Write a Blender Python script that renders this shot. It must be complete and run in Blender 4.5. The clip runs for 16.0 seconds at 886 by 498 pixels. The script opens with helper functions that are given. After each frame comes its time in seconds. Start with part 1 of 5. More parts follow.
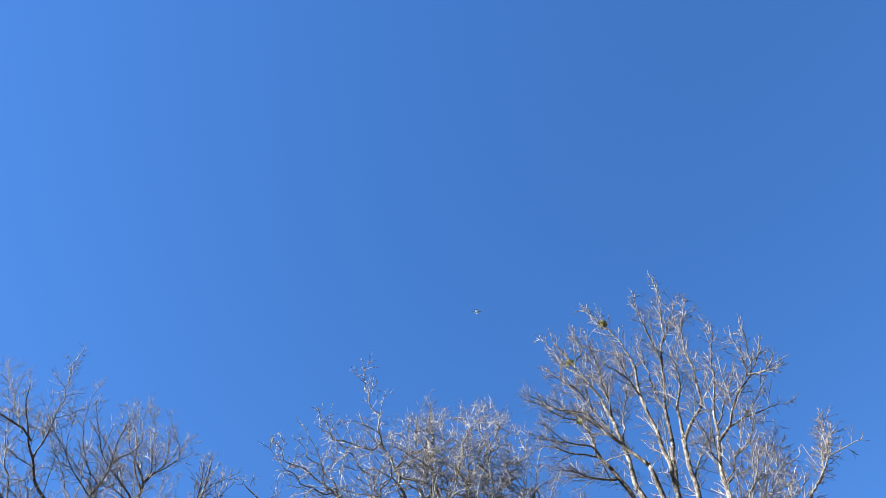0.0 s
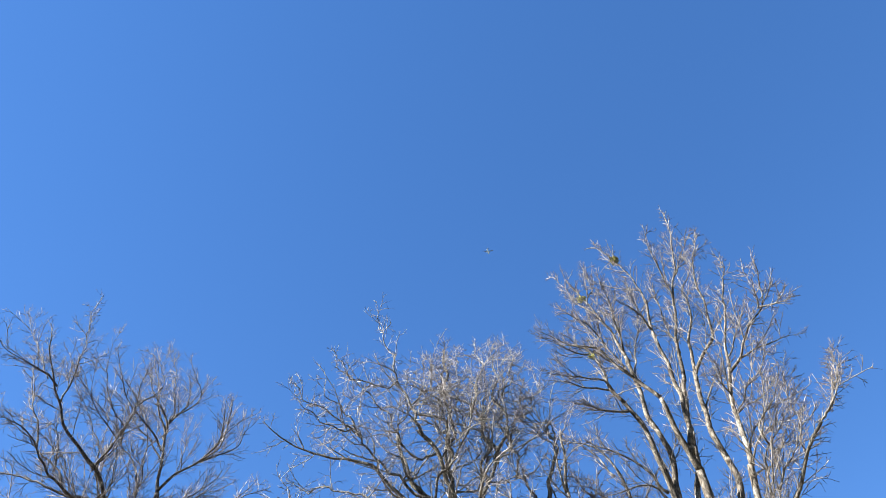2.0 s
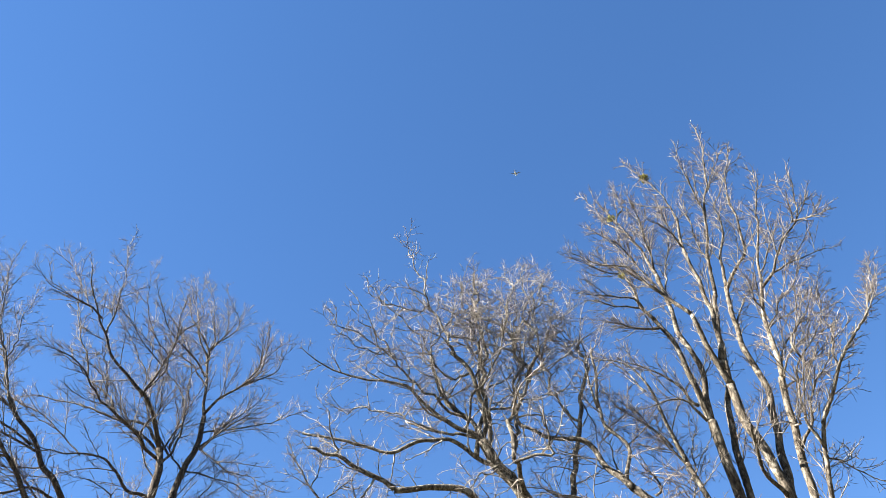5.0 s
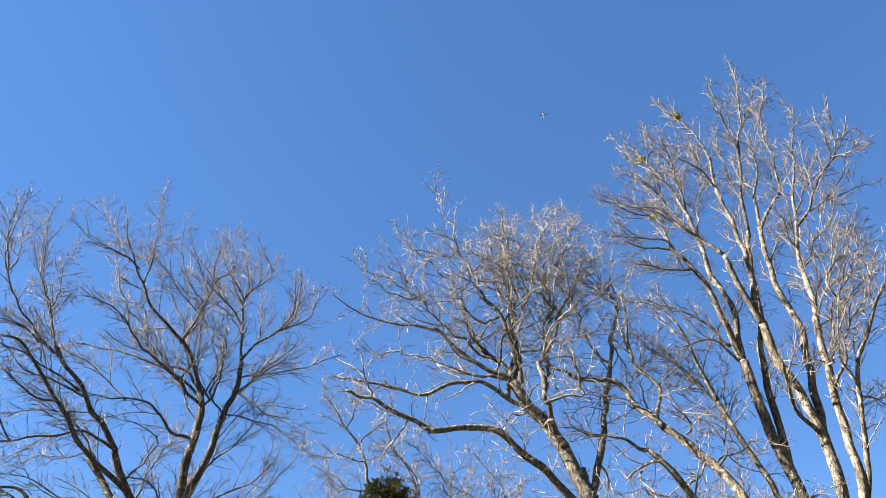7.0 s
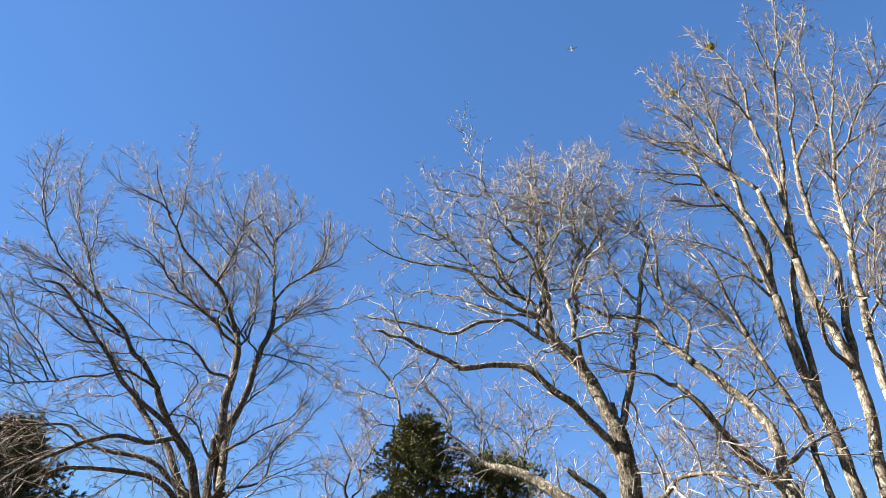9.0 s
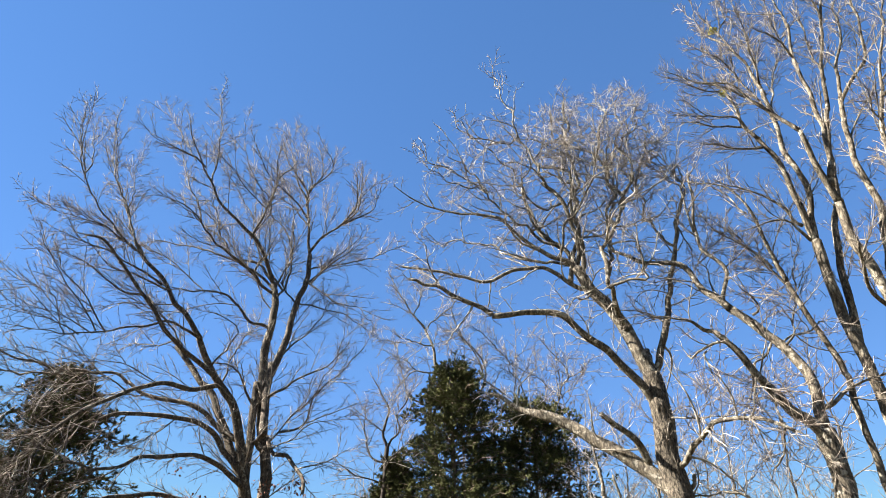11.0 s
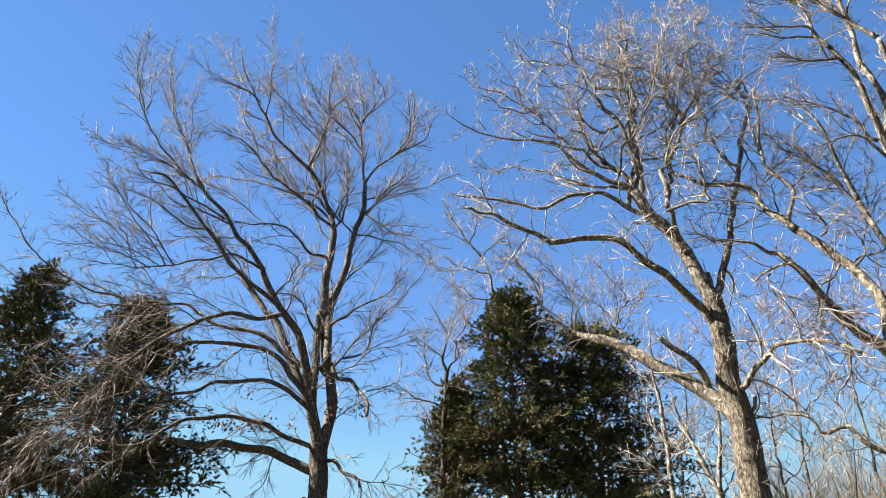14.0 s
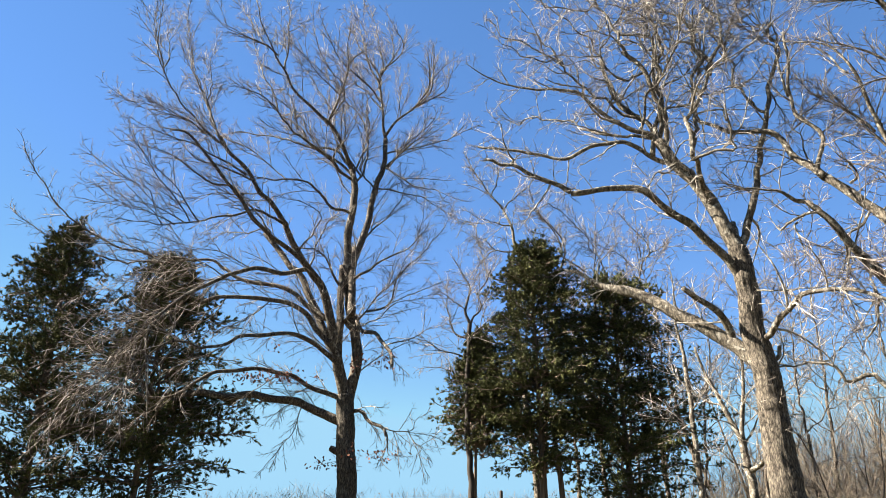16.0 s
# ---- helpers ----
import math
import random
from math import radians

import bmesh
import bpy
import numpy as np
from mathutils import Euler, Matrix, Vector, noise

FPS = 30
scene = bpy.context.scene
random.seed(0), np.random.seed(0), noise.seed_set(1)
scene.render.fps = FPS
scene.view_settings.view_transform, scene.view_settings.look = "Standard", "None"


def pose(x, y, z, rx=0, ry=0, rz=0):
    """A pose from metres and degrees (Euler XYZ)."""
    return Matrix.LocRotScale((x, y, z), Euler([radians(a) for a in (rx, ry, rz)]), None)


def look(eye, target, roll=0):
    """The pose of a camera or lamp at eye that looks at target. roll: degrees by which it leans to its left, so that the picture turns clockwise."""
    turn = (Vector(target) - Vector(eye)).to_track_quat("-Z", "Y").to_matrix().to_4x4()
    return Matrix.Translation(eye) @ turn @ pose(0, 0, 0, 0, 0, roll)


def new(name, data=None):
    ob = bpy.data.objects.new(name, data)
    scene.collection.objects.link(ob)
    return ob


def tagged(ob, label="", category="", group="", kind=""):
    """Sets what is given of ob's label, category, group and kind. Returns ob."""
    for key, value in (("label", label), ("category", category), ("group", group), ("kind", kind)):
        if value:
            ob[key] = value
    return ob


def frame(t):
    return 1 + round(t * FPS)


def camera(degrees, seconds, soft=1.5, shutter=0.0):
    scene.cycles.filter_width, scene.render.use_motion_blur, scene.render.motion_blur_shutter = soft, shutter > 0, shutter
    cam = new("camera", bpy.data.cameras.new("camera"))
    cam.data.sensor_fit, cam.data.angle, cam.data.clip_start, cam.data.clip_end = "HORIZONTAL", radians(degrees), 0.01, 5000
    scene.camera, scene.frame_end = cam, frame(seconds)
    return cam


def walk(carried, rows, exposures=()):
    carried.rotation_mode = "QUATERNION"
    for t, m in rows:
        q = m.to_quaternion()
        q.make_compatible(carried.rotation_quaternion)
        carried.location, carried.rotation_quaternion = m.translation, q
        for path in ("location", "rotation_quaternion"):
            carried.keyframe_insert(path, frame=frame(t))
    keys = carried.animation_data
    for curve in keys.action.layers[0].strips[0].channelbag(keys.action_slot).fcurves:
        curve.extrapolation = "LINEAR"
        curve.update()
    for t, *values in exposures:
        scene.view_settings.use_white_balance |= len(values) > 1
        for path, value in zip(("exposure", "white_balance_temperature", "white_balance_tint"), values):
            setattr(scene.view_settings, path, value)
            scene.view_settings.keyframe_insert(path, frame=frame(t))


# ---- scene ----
EYE = (0.0, 0.0, 1.6)


def aim(tilt, turn, roll):
    """The camera at its one standing place, tilted, turned and rolled."""
    return pose(*EYE, tilt, 0, turn) @ pose(0, 0, 0, 0, 0, roll)


cam = camera(64.77, 16.0, soft=0.8)
walk(cam, [
    (0.0, aim(145.65, -23.92, -6.33)),
    (0.5, aim(144.43, -23.24, -6.16)),
    (1.0, aim(143.31, -22.71, -6.10)),
    (1.5, aim(142.19, -22.22, -6.03)),
    (2.0, aim(140.88, -21.61, -5.89)),
    (2.5, aim(139.65, -21.00, -5.89)),
    (3.0, aim(138.58, -20.34, -5.78)),
    (3.5, aim(137.73, -19.71, -5.49)),
    (4.0, aim(136.80, -18.98, -5.22)),
    (6.5, aim(131.77, -14.67, -3.49)),
    (7.0, aim(130.58, -13.76, -3.22)),
    (7.5, aim(129.43, -12.97, -2.97)),
    (8.0, aim(128.20, -12.16, -2.71)),
    (8.5, aim(126.93, -11.34, -2.44)),
    (9.0, aim(125.79, -10.56, -2.19)),
    (11.5, aim(120.71, -6.27, -0.92)),
    (12.0, aim(119.72, -5.33, -0.66)),
    (12.5, aim(118.68, -4.34, -0.38)),
    (13.0, aim(117.70, -3.46, -0.19)),
    (13.5, aim(116.80, -2.69, -0.07)),
    (14.0, aim(115.85, -1.96, -0.04)),
    (14.5, aim(114.84, -1.29, -0.00)),
    (15.0, aim(113.87, -0.78, -0.00)),
    (15.5, aim(112.97, -0.37, -0.01)),
    (16.0, aim(112.00, -0.00, -0.00)),
], exposures=[(0.0, 2.95, 5700, 11), (3.5, 3.10, 6380, 11), (9.0, 3.13, 6700, 10), (16.0, 3.19, 6950, 10)])

# ---- light ----
SUN_TURN, SUN_HEIGHT = -84.0, 42.0        # degrees to the right of straight ahead, above the horizon
world = bpy.data.worlds.new("clear_winter_sky")
scene.world = world
world.use_nodes = True
wn = world.node_tree
sky = wn.nodes.new("ShaderNodeTexSky")
sky.sky_type, sky.sun_disc = "NISHITA", False
sky.sun_elevation, sky.sun_rotation = radians(SUN_HEIGHT), radians(SUN_TURN % 360)
sky.altitude, sky.air_density, sky.dust_density, sky.ozone_density = 3500.0, 0.9, 0.05, 2.5
deep = wn.nodes.new("ShaderNodeHueSaturation")
deep.inputs["Saturation"].default_value = 1.45
deep.inputs["Hue"].default_value = 0.508
even = wn.nodes.new("ShaderNodeGamma")
even.inputs["Gamma"].default_value = 0.67
wn.links.new(sky.outputs["Color"], even.inputs["Color"])
wn.links.new(even.outputs["Color"], deep.inputs["Color"])
pale = wn.nodes.new("ShaderNodeVectorMath")      # the sky's palest colour, at the horizon
pale.operation = "MINIMUM"
pale.inputs[1].default_value = (0.80, 1.56, 2.25)
wn.links.new(deep.outputs["Color"], pale.inputs[0])
wn.links.new(pale.outputs["Vector"], wn.nodes["Background"].inputs["Color"])
wn.nodes["Background"].inputs["Strength"].default_value = 0.050
sun = new("sun", bpy.data.lights.new("sun", "SUN"))
sun.data.energy, sun.data.angle, sun.data.color = 5.0, radians(0.53), (1.0, 0.96, 0.89)
a, e = radians(SUN_TURN), radians(SUN_HEIGHT)
sun.matrix_world = look((60 * math.sin(a) * math.cos(e), 60 * math.cos(a) * math.cos(e), 60 * math.sin(e)), (0, 0, 0))


# ---- materials ----
def material(name, dark, light, rough=0.85, grain=9.0, stretch=0.25, bump=0.6, patch=None, patch_scale=1.3, patch_cover=0.55, island=0.0, plates=0.0, fissure=0.5):
    """Two-scale mottled surface: grain along the height, larger patches over it, and relief."""
    m = bpy.data.materials.new(name)
    m.use_nodes = True
    nt = m.node_tree
    N, L = nt.nodes, nt.links
    b = N["Principled BSDF"]
    b.inputs["Roughness"].default_value = rough
    b.inputs["Specular IOR Level"].default_value = 0.12
    tc, mp = N.new("ShaderNodeTexCoord"), N.new("ShaderNodeMapping")
    mp.inputs["Scale"].default_value = (1, 1, stretch)
    L.new(tc.outputs["Object"], mp.inputs["Vector"])
    n1 = N.new("ShaderNodeTexNoise")
    n1.inputs["Scale"].default_value, n1.inputs["Detail"].default_value, n1.inputs["Roughness"].default_value = grain, 6, 0.65
    L.new(mp.outputs["Vector"], n1.inputs["Vector"])
    ramp = N.new("ShaderNodeValToRGB")
    ramp.color_ramp.elements[0].position, ramp.color_ramp.elements[1].position = 0.34, 0.66
    ramp.color_ramp.elements[0].color, ramp.color_ramp.elements[1].color = (*dark, 1), (*light, 1)
    L.new(n1.outputs["Fac"], ramp.inputs["Fac"])
    out = ramp.outputs["Color"]
    n2 = N.new("ShaderNodeTexNoise")
    n2.inputs["Scale"].default_value, n2.inputs["Detail"].default_value = patch_scale, 4
    L.new(tc.outputs["Object"], n2.inputs["Vector"])
    if patch:
        r2 = N.new("ShaderNodeValToRGB")
        r2.color_ramp.elements[0].position, r2.color_ramp.elements[1].position = patch_cover, patch_cover + 0.08
        L.new(n2.outputs["Fac"], r2.inputs["Fac"])
        mix = N.new("ShaderNodeMix")
        mix.data_type = "RGBA"
        L.new(r2.outputs["Color"], mix.inputs["Factor"])
        L.new(out, mix.inputs["A"])
        mix.inputs["B"].default_value = (*patch, 1)
        out = mix.outputs["Result"]
    if island:
        g, hs = N.new("ShaderNodeNewGeometry"), N.new("ShaderNodeHueSaturation")
        mr = N.new("ShaderNodeMapRange")
        mr.inputs["To Min"].default_value, mr.inputs["To Max"].default_value = 1 - island, 1 + island
        L.new(g.outputs["Random Per Island"], mr.inputs["Value"])
        L.new(mr.outputs["Result"], hs.inputs["Value"])
        L.new(out, hs.inputs["Color"])
        out = hs.outputs["Color"]
    height = n1.outputs["Fac"]
    if plates:
        # bark plates parted by dark fissures that run up the stem
        vo, vm, fr = N.new("ShaderNodeTexVoronoi"), N.new("ShaderNodeMapping"), N.new("ShaderNodeMapRange")
        vo.feature = "DISTANCE_TO_EDGE"
        vo.inputs["Scale"].default_value = plates
        vm.inputs["Scale"].default_value = (1, 1, 0.3)
        L.new(tc.outputs["Object"], vm.inputs["Vector"])
        warp = N.new("ShaderNodeMix")
        warp.data_type = "VECTOR"
        warp.inputs["Factor"].default_value = 0.08
        L.new(vm.outputs["Vector"], warp.inputs["A"])
        L.new(n1.outputs["Color"], warp.inputs["B"])
        L.new(warp.outputs["Result"], vo.inputs["Vector"])
        fr.inputs["From Max"].default_value = 0.16
        fr.inputs["To Min"].default_value = fissure
        L.new(vo.outputs["Distance"], fr.inputs["Value"])
        mul, add = N.new("ShaderNodeMix"), N.new("ShaderNodeMath")
        mul.data_type, mul.blend_type = "RGBA", "MULTIPLY"
        mul.inputs["Factor"].default_value = 1.0
        L.new(out, mul.inputs["A"])
        L.new(fr.outputs["Result"], mul.inputs["B"])
        out = mul.outputs["Result"]
        add.operation = "ADD"
        L.new(n1.outputs["Fac"], add.inputs[0])
        L.new(fr.outputs["Result"], add.inputs[1])
        height = add.outputs["Value"]
    L.new(out, b.inputs["Base Color"])
    if bump:
        bp = N.new("ShaderNodeBump")
        bp.inputs["Strength"].default_value, bp.inputs["Distance"].default_value = bump, 0.03
        L.new(height, bp.inputs["Height"])
        L.new(bp.outputs["Normal"], b.inputs["Normal"])
    return m


BARK_OAK = material("oak_bark", (0.012, 0.009, 0.007), (0.132, 0.104, 0.077), grain=16, stretch=0.3, bump=0.35, patch=(0.205, 0.184, 0.146), patch_cover=0.58, patch_scale=8.0, plates=20)
BARK_GREY = material("grey_oak_bark", (0.015, 0.012, 0.009), (0.160, 0.134, 0.100), grain=15, stretch=0.3, bump=0.35, patch=(0.245, 0.222, 0.180), patch_cover=0.55, patch_scale=7.5, plates=17)
BARK_TRUNK = material("rough_trunk_bark", (0.026, 0.020, 0.015), (0.128, 0.106, 0.080), grain=18, stretch=0.35, bump=0.7, patch=(0.135, 0.118, 0.090), patch_cover=0.62, patch_scale=5.0, plates=24, fissure=0.28)
BARK_TRUNK_GREY = material("grey_trunk_bark", (0.026, 0.020, 0.015), (0.155, 0.129, 0.097), grain=18, stretch=0.35, bump=0.7, patch=(0.145, 0.125, 0.096), patch_cover=0.64, patch_scale=5.0, plates=22, fissure=0.3)
BARK_PALE = material("pale_bark", (0.030, 0.023, 0.016), (0.165, 0.138, 0.104), grain=8, stretch=0.5, bump=0.3, patch=(0.225, 0.198, 0.156), patch_cover=0.56, patch_scale=3.4, plates=12, fissure=0.35)
BARK_DARK = material("dark_bark", (0.012, 0.010, 0.008), (0.044, 0.036, 0.030), grain=14, stretch=0.15, bump=0.35)
BARK_CEDAR = material("cedar_bark", (0.041, 0.029, 0.020), (0.131, 0.098, 0.073), grain=22, stretch=0.05, bump=0.35)
TWIG_OAK = material("oak_twig", (0.030, 0.023, 0.019), (0.225, 0.193, 0.160), bump=0, grain=5, stretch=1, island=0.7)
TWIG_GREY = material("grey_twig", (0.038, 0.030, 0.024), (0.285, 0.252, 0.210), bump=0, grain=5, stretch=1, island=0.7)
TWIG_PALE = material("pale_twig", (0.028, 0.022, 0.016), (0.195, 0.171, 0.142), bump=0, grain=5, stretch=1, island=0.75)
FINE_OAK = material("fine_oak_twig", (0.020, 0.014, 0.011), (0.088, 0.065, 0.051), bump=0, grain=5, stretch=1, island=0.6)
FINE_GREY = material("fine_grey_twig", (0.028, 0.022, 0.018), (0.155, 0.128, 0.104), bump=0, grain=5, stretch=1, island=0.65)
FINE_PALE = material("fine_pale_twig", (0.021, 0.016, 0.012), (0.092, 0.072, 0.056), bump=0, grain=5, stretch=1, island=0.6)
TWIG_DARK = material("brush_twig", (0.048, 0.036, 0.025), (0.117, 0.097, 0.075), bump=0, grain=5, stretch=1, island=0.35)
CEDAR_LEAF = material("cedar_needles", (0.020, 0.024, 0.009), (0.066, 0.068, 0.022), rough=0.95, grain=1.3, stretch=1, bump=0, island=0.6)
DRY_LEAF = material("dry_oak_leaf", (0.070, 0.022, 0.014), (0.185, 0.066, 0.038), rough=0.7, grain=20, stretch=1, bump=0, island=0.4)
MISTLETOE = material("mistletoe_leaf", (0.120, 0.112, 0.020), (0.240, 0.210, 0.050), rough=0.6, grain=9, stretch=1, bump=0, island=0.35)
GRASS = material("dry_grass", (0.029, 0.025, 0.012), (0.075, 0.060, 0.029), grain=30, stretch=1, bump=0.5, patch=(0.064, 0.070, 0.026), patch_cover=0.56, patch_scale=0.12)
METAL_WHITE = material("white_paint", (0.72, 0.72, 0.72), (0.82, 0.82, 0.82), rough=0.35, grain=0.4, stretch=1, bump=0)
METAL_GREY = material("grey_paint", (0.13, 0.14, 0.16), (0.18, 0.19, 0.21), rough=0.4, grain=0.4, stretch=1, bump=0)


# ---- mesh helpers ----
def mesh_of(name, verts, faces, mat, smooth=True):
    """A mesh from an (n, 3) array of corners and a list of (m, k) arrays of faces."""
    me = bpy.data.meshes.new(name)
    loops = np.concatenate([f.ravel() for f in faces])
    sizes = np.concatenate([np.full(len(f), f.shape[1]) for f in faces])
    me.vertices.add(len(verts))
    me.vertices.foreach_set("co", np.ascontiguousarray(verts, dtype=np.float32).ravel())
    me.loops.add(len(loops))
    me.loops.foreach_set("vertex_index", loops.astype(np.int32))
    me.polygons.add(len(sizes))
    me.polygons.foreach_set("loop_start", (np.cumsum(sizes) - sizes).astype(np.int32))
    me.polygons.foreach_set("loop_total", sizes.astype(np.int32))
    me.polygons.foreach_set("use_smooth", np.full(len(sizes), smooth))
    me.update(calc_edges=True)
    me.materials.append(mat)
    return me


def unit(v):
    return v / np.maximum(np.linalg.norm(v, axis=-1, keepdims=True), 1e-9)


def tubes(P, R, sides, rough=0.0, rng=None):
    """Corners and faces of round tapered tubes: P (m, k, 3) middle lines, R (m, k) radii."""
    m, k, _ = P.shape
    T = unit(np.gradient(P, axis=1))
    ref = np.cross(T.mean(axis=1), np.array([0.31, 0.83, 0.17]))[:, None, :]
    n1 = unit(ref - (ref * T).sum(-1, keepdims=True) * T)
    n2 = np.cross(T, n1)
    a = np.arange(sides) * 2 * np.pi / sides
    rad = np.repeat(R[:, :, None], sides, axis=2)
    if rough:
        s = np.linspace(0, 1, k)[None, :, None] * k
        for f, w in ((0.35, 1.0), (0.9, 0.7), (2.1, 0.4)):
            ph = rng.uniform(0, 6.28, (m, 1, 3))
            rad = rad * (1 + rough * w * np.sin(s * f + ph[:, :, :1]) * np.cos(a[None, None, :] * (1 if f < 0.5 else 2) + ph[:, :, 1:2] + s * 0.2))
        rad = rad * (1 + rough * 0.5 * rng.normal(0, 0.4, rad.shape))
    V = P[:, :, None, :] + rad[..., None] * (np.cos(a)[None, None, :, None] * n1[:, :, None, :] + np.sin(a)[None, None, :, None] * n2[:, :, None, :])
    idx = np.arange(m * k * sides).reshape(m, k, sides)
    nx = np.roll(idx, -1, axis=2)
    quads = np.stack([idx[:, :-1], nx[:, :-1], nx[:, 1:], idx[:, 1:]], axis=-1).reshape(-1, 4)
    caps = [idx[:, -1, :].reshape(m, sides), idx[:, 0, ::-1].reshape(m, sides)]
    return V.reshape(-1, 3), [quads] + (caps if sides > 3 else caps[:1])


def joined(pieces):
    """Several (corners, faces) into one."""
    V, F, n = [], [], 0
    for v, fs in pieces:
        V.append(v)
        F += [f + n for f in fs]
        n += len(v)
    return np.concatenate(V), F


def glide(points, n):
    """A smooth curve through the points, in n even steps."""
    p = np.array(points, float)
    q = np.vstack([2 * p[0] - p[1], p, 2 * p[-1] - p[-2]])
    out = []
    for i in range(1, len(q) - 2):
        t = np.linspace(0, 1, 16, endpoint=False)[:, None]
        a0, a1, a2, a3 = q[i - 1], q[i], q[i + 1], q[i + 2]
        out.append(0.5 * (2 * a1 + (a2 - a0) * t + (2 * a0 - 5 * a1 + 4 * a2 - a3) * t ** 2 + (3 * a1 - a0 - 3 * a2 + a3) * t ** 3))
    c = np.vstack(out + [p[-1:]])
    s = np.concatenate([[0], np.cumsum(np.linalg.norm(np.diff(c, axis=0), axis=1))])
    u = np.linspace(0, s[-1], n)
    return np.stack([np.interp(u, s, c[:, j]) for j in range(3)], axis=1), s[-1]


def sprout(P, R, rng, spacing, length, spread, up, k, wiggle, thin, begin=0.1, tip=True, thick_limit=None, body=0.0085, sag=None, owners=False):
    """Side shoots off branches P, R: their middle lines (n, k, 3) and radii (n, k). They stand round the branch in turn, bend one way and
    reach for the light; below the height sag they hang."""
    m, kk, _ = P.shape
    seg = np.linalg.norm(np.diff(P, axis=1), axis=2)
    whole = seg.sum(axis=1)
    count = np.maximum(1, np.round(whole * (1 - begin) / spacing * rng.uniform(0.8, 1.2, m))).astype(int)
    own = np.repeat(np.arange(m), count)
    order = np.concatenate([np.arange(c) for c in count])
    s = begin + (1 - begin) * (order + rng.uniform(0, 1, len(own))) / count[own]
    turn = order * 2.4 + np.repeat(rng.uniform(0, 6.28, m), count) + rng.normal(0, 0.5, len(own))
    if tip:
        own, s, turn = np.concatenate([own, np.arange(m)]), np.concatenate([s, np.ones(m)]), np.concatenate([turn, rng.uniform(0, 6.28, m)])
    x = np.clip(s, 0, 0.9999) * (kk - 1)
    i = x.astype(int)
    w = (x - i)[:, None]
    at = P[own, i] * (1 - w) + P[own, i + 1] * w
    rad = R[own, i] * (1 - w[:, 0]) + R[own, i + 1] * w[:, 0]
    T = unit(P[own, i + 1] - P[own, i])
    if thick_limit is not None:
        keep = rng.uniform(0, 1, len(own)) < np.clip(thick_limit / rad, 0.06, 1)
        own, s, at, rad, T, turn = own[keep], s[keep], at[keep], rad[keep], T[keep], turn[keep]
    n = len(own)
    e1 = unit(np.cross(T, np.array([0.23, 0.11, 0.97])))
    side = e1 * np.cos(turn)[:, None] + np.cross(T, e1) * np.sin(turn)[:, None]
    ang = np.radians(rng.uniform(spread[0], spread[1], n)) * np.where(s > 0.995, 0.25, 1)
    lift = np.full(n, up) if sag is None else up * np.clip((at[:, 2] - sag) / 4.0, -1.0, 1.0)
    rise = np.stack([0 * lift, 0 * lift, lift], 1)
    D = unit(T * np.cos(ang)[:, None] + side * np.sin(ang)[:, None] + rise * 0.6)
    ln = rng.uniform(length[0], length[1], n) * (1.15 - 0.92 * s)
    ln = np.where(s > 0.995, ln * 0.6, ln)
    ln = np.minimum(ln, whole[own] * 0.8 + 0.1)
    bend = rng.normal(0, wiggle * 0.55, (n, 3)) + rise * 0.35
    kink = unit(np.cross(D, rng.normal(0, 1, (n, 3)))) * wiggle
    Q = np.empty((n, k, 3))
    Q[:, 0] = at
    for j in range(1, k):
        D = unit(D + bend * (4.0 / k) + kink * (-1) ** j * rng.uniform(0.2, 1.0, (n, 1)) + rng.normal(0, wiggle * 0.35, (n, 3)))
        Q[:, j] = Q[:, j - 1] + D * (ln / (k - 1))[:, None]
    r0 = np.minimum(rad * 0.75, np.maximum(thin * 1.15, body * ln + thin * 0.4))
    taper = np.linspace(1, 0, k)[None, :]
    RQ = thin + (r0 - thin)[:, None] * taper
    RQ[:, -1] *= 0.65
    return (Q, RQ, own) if owners else (Q, RQ)


def part(name, me, parent, label="", kind=""):
    ob = new(name, me)
    ob.parent = parent
    return tagged(ob, label, kind=kind)


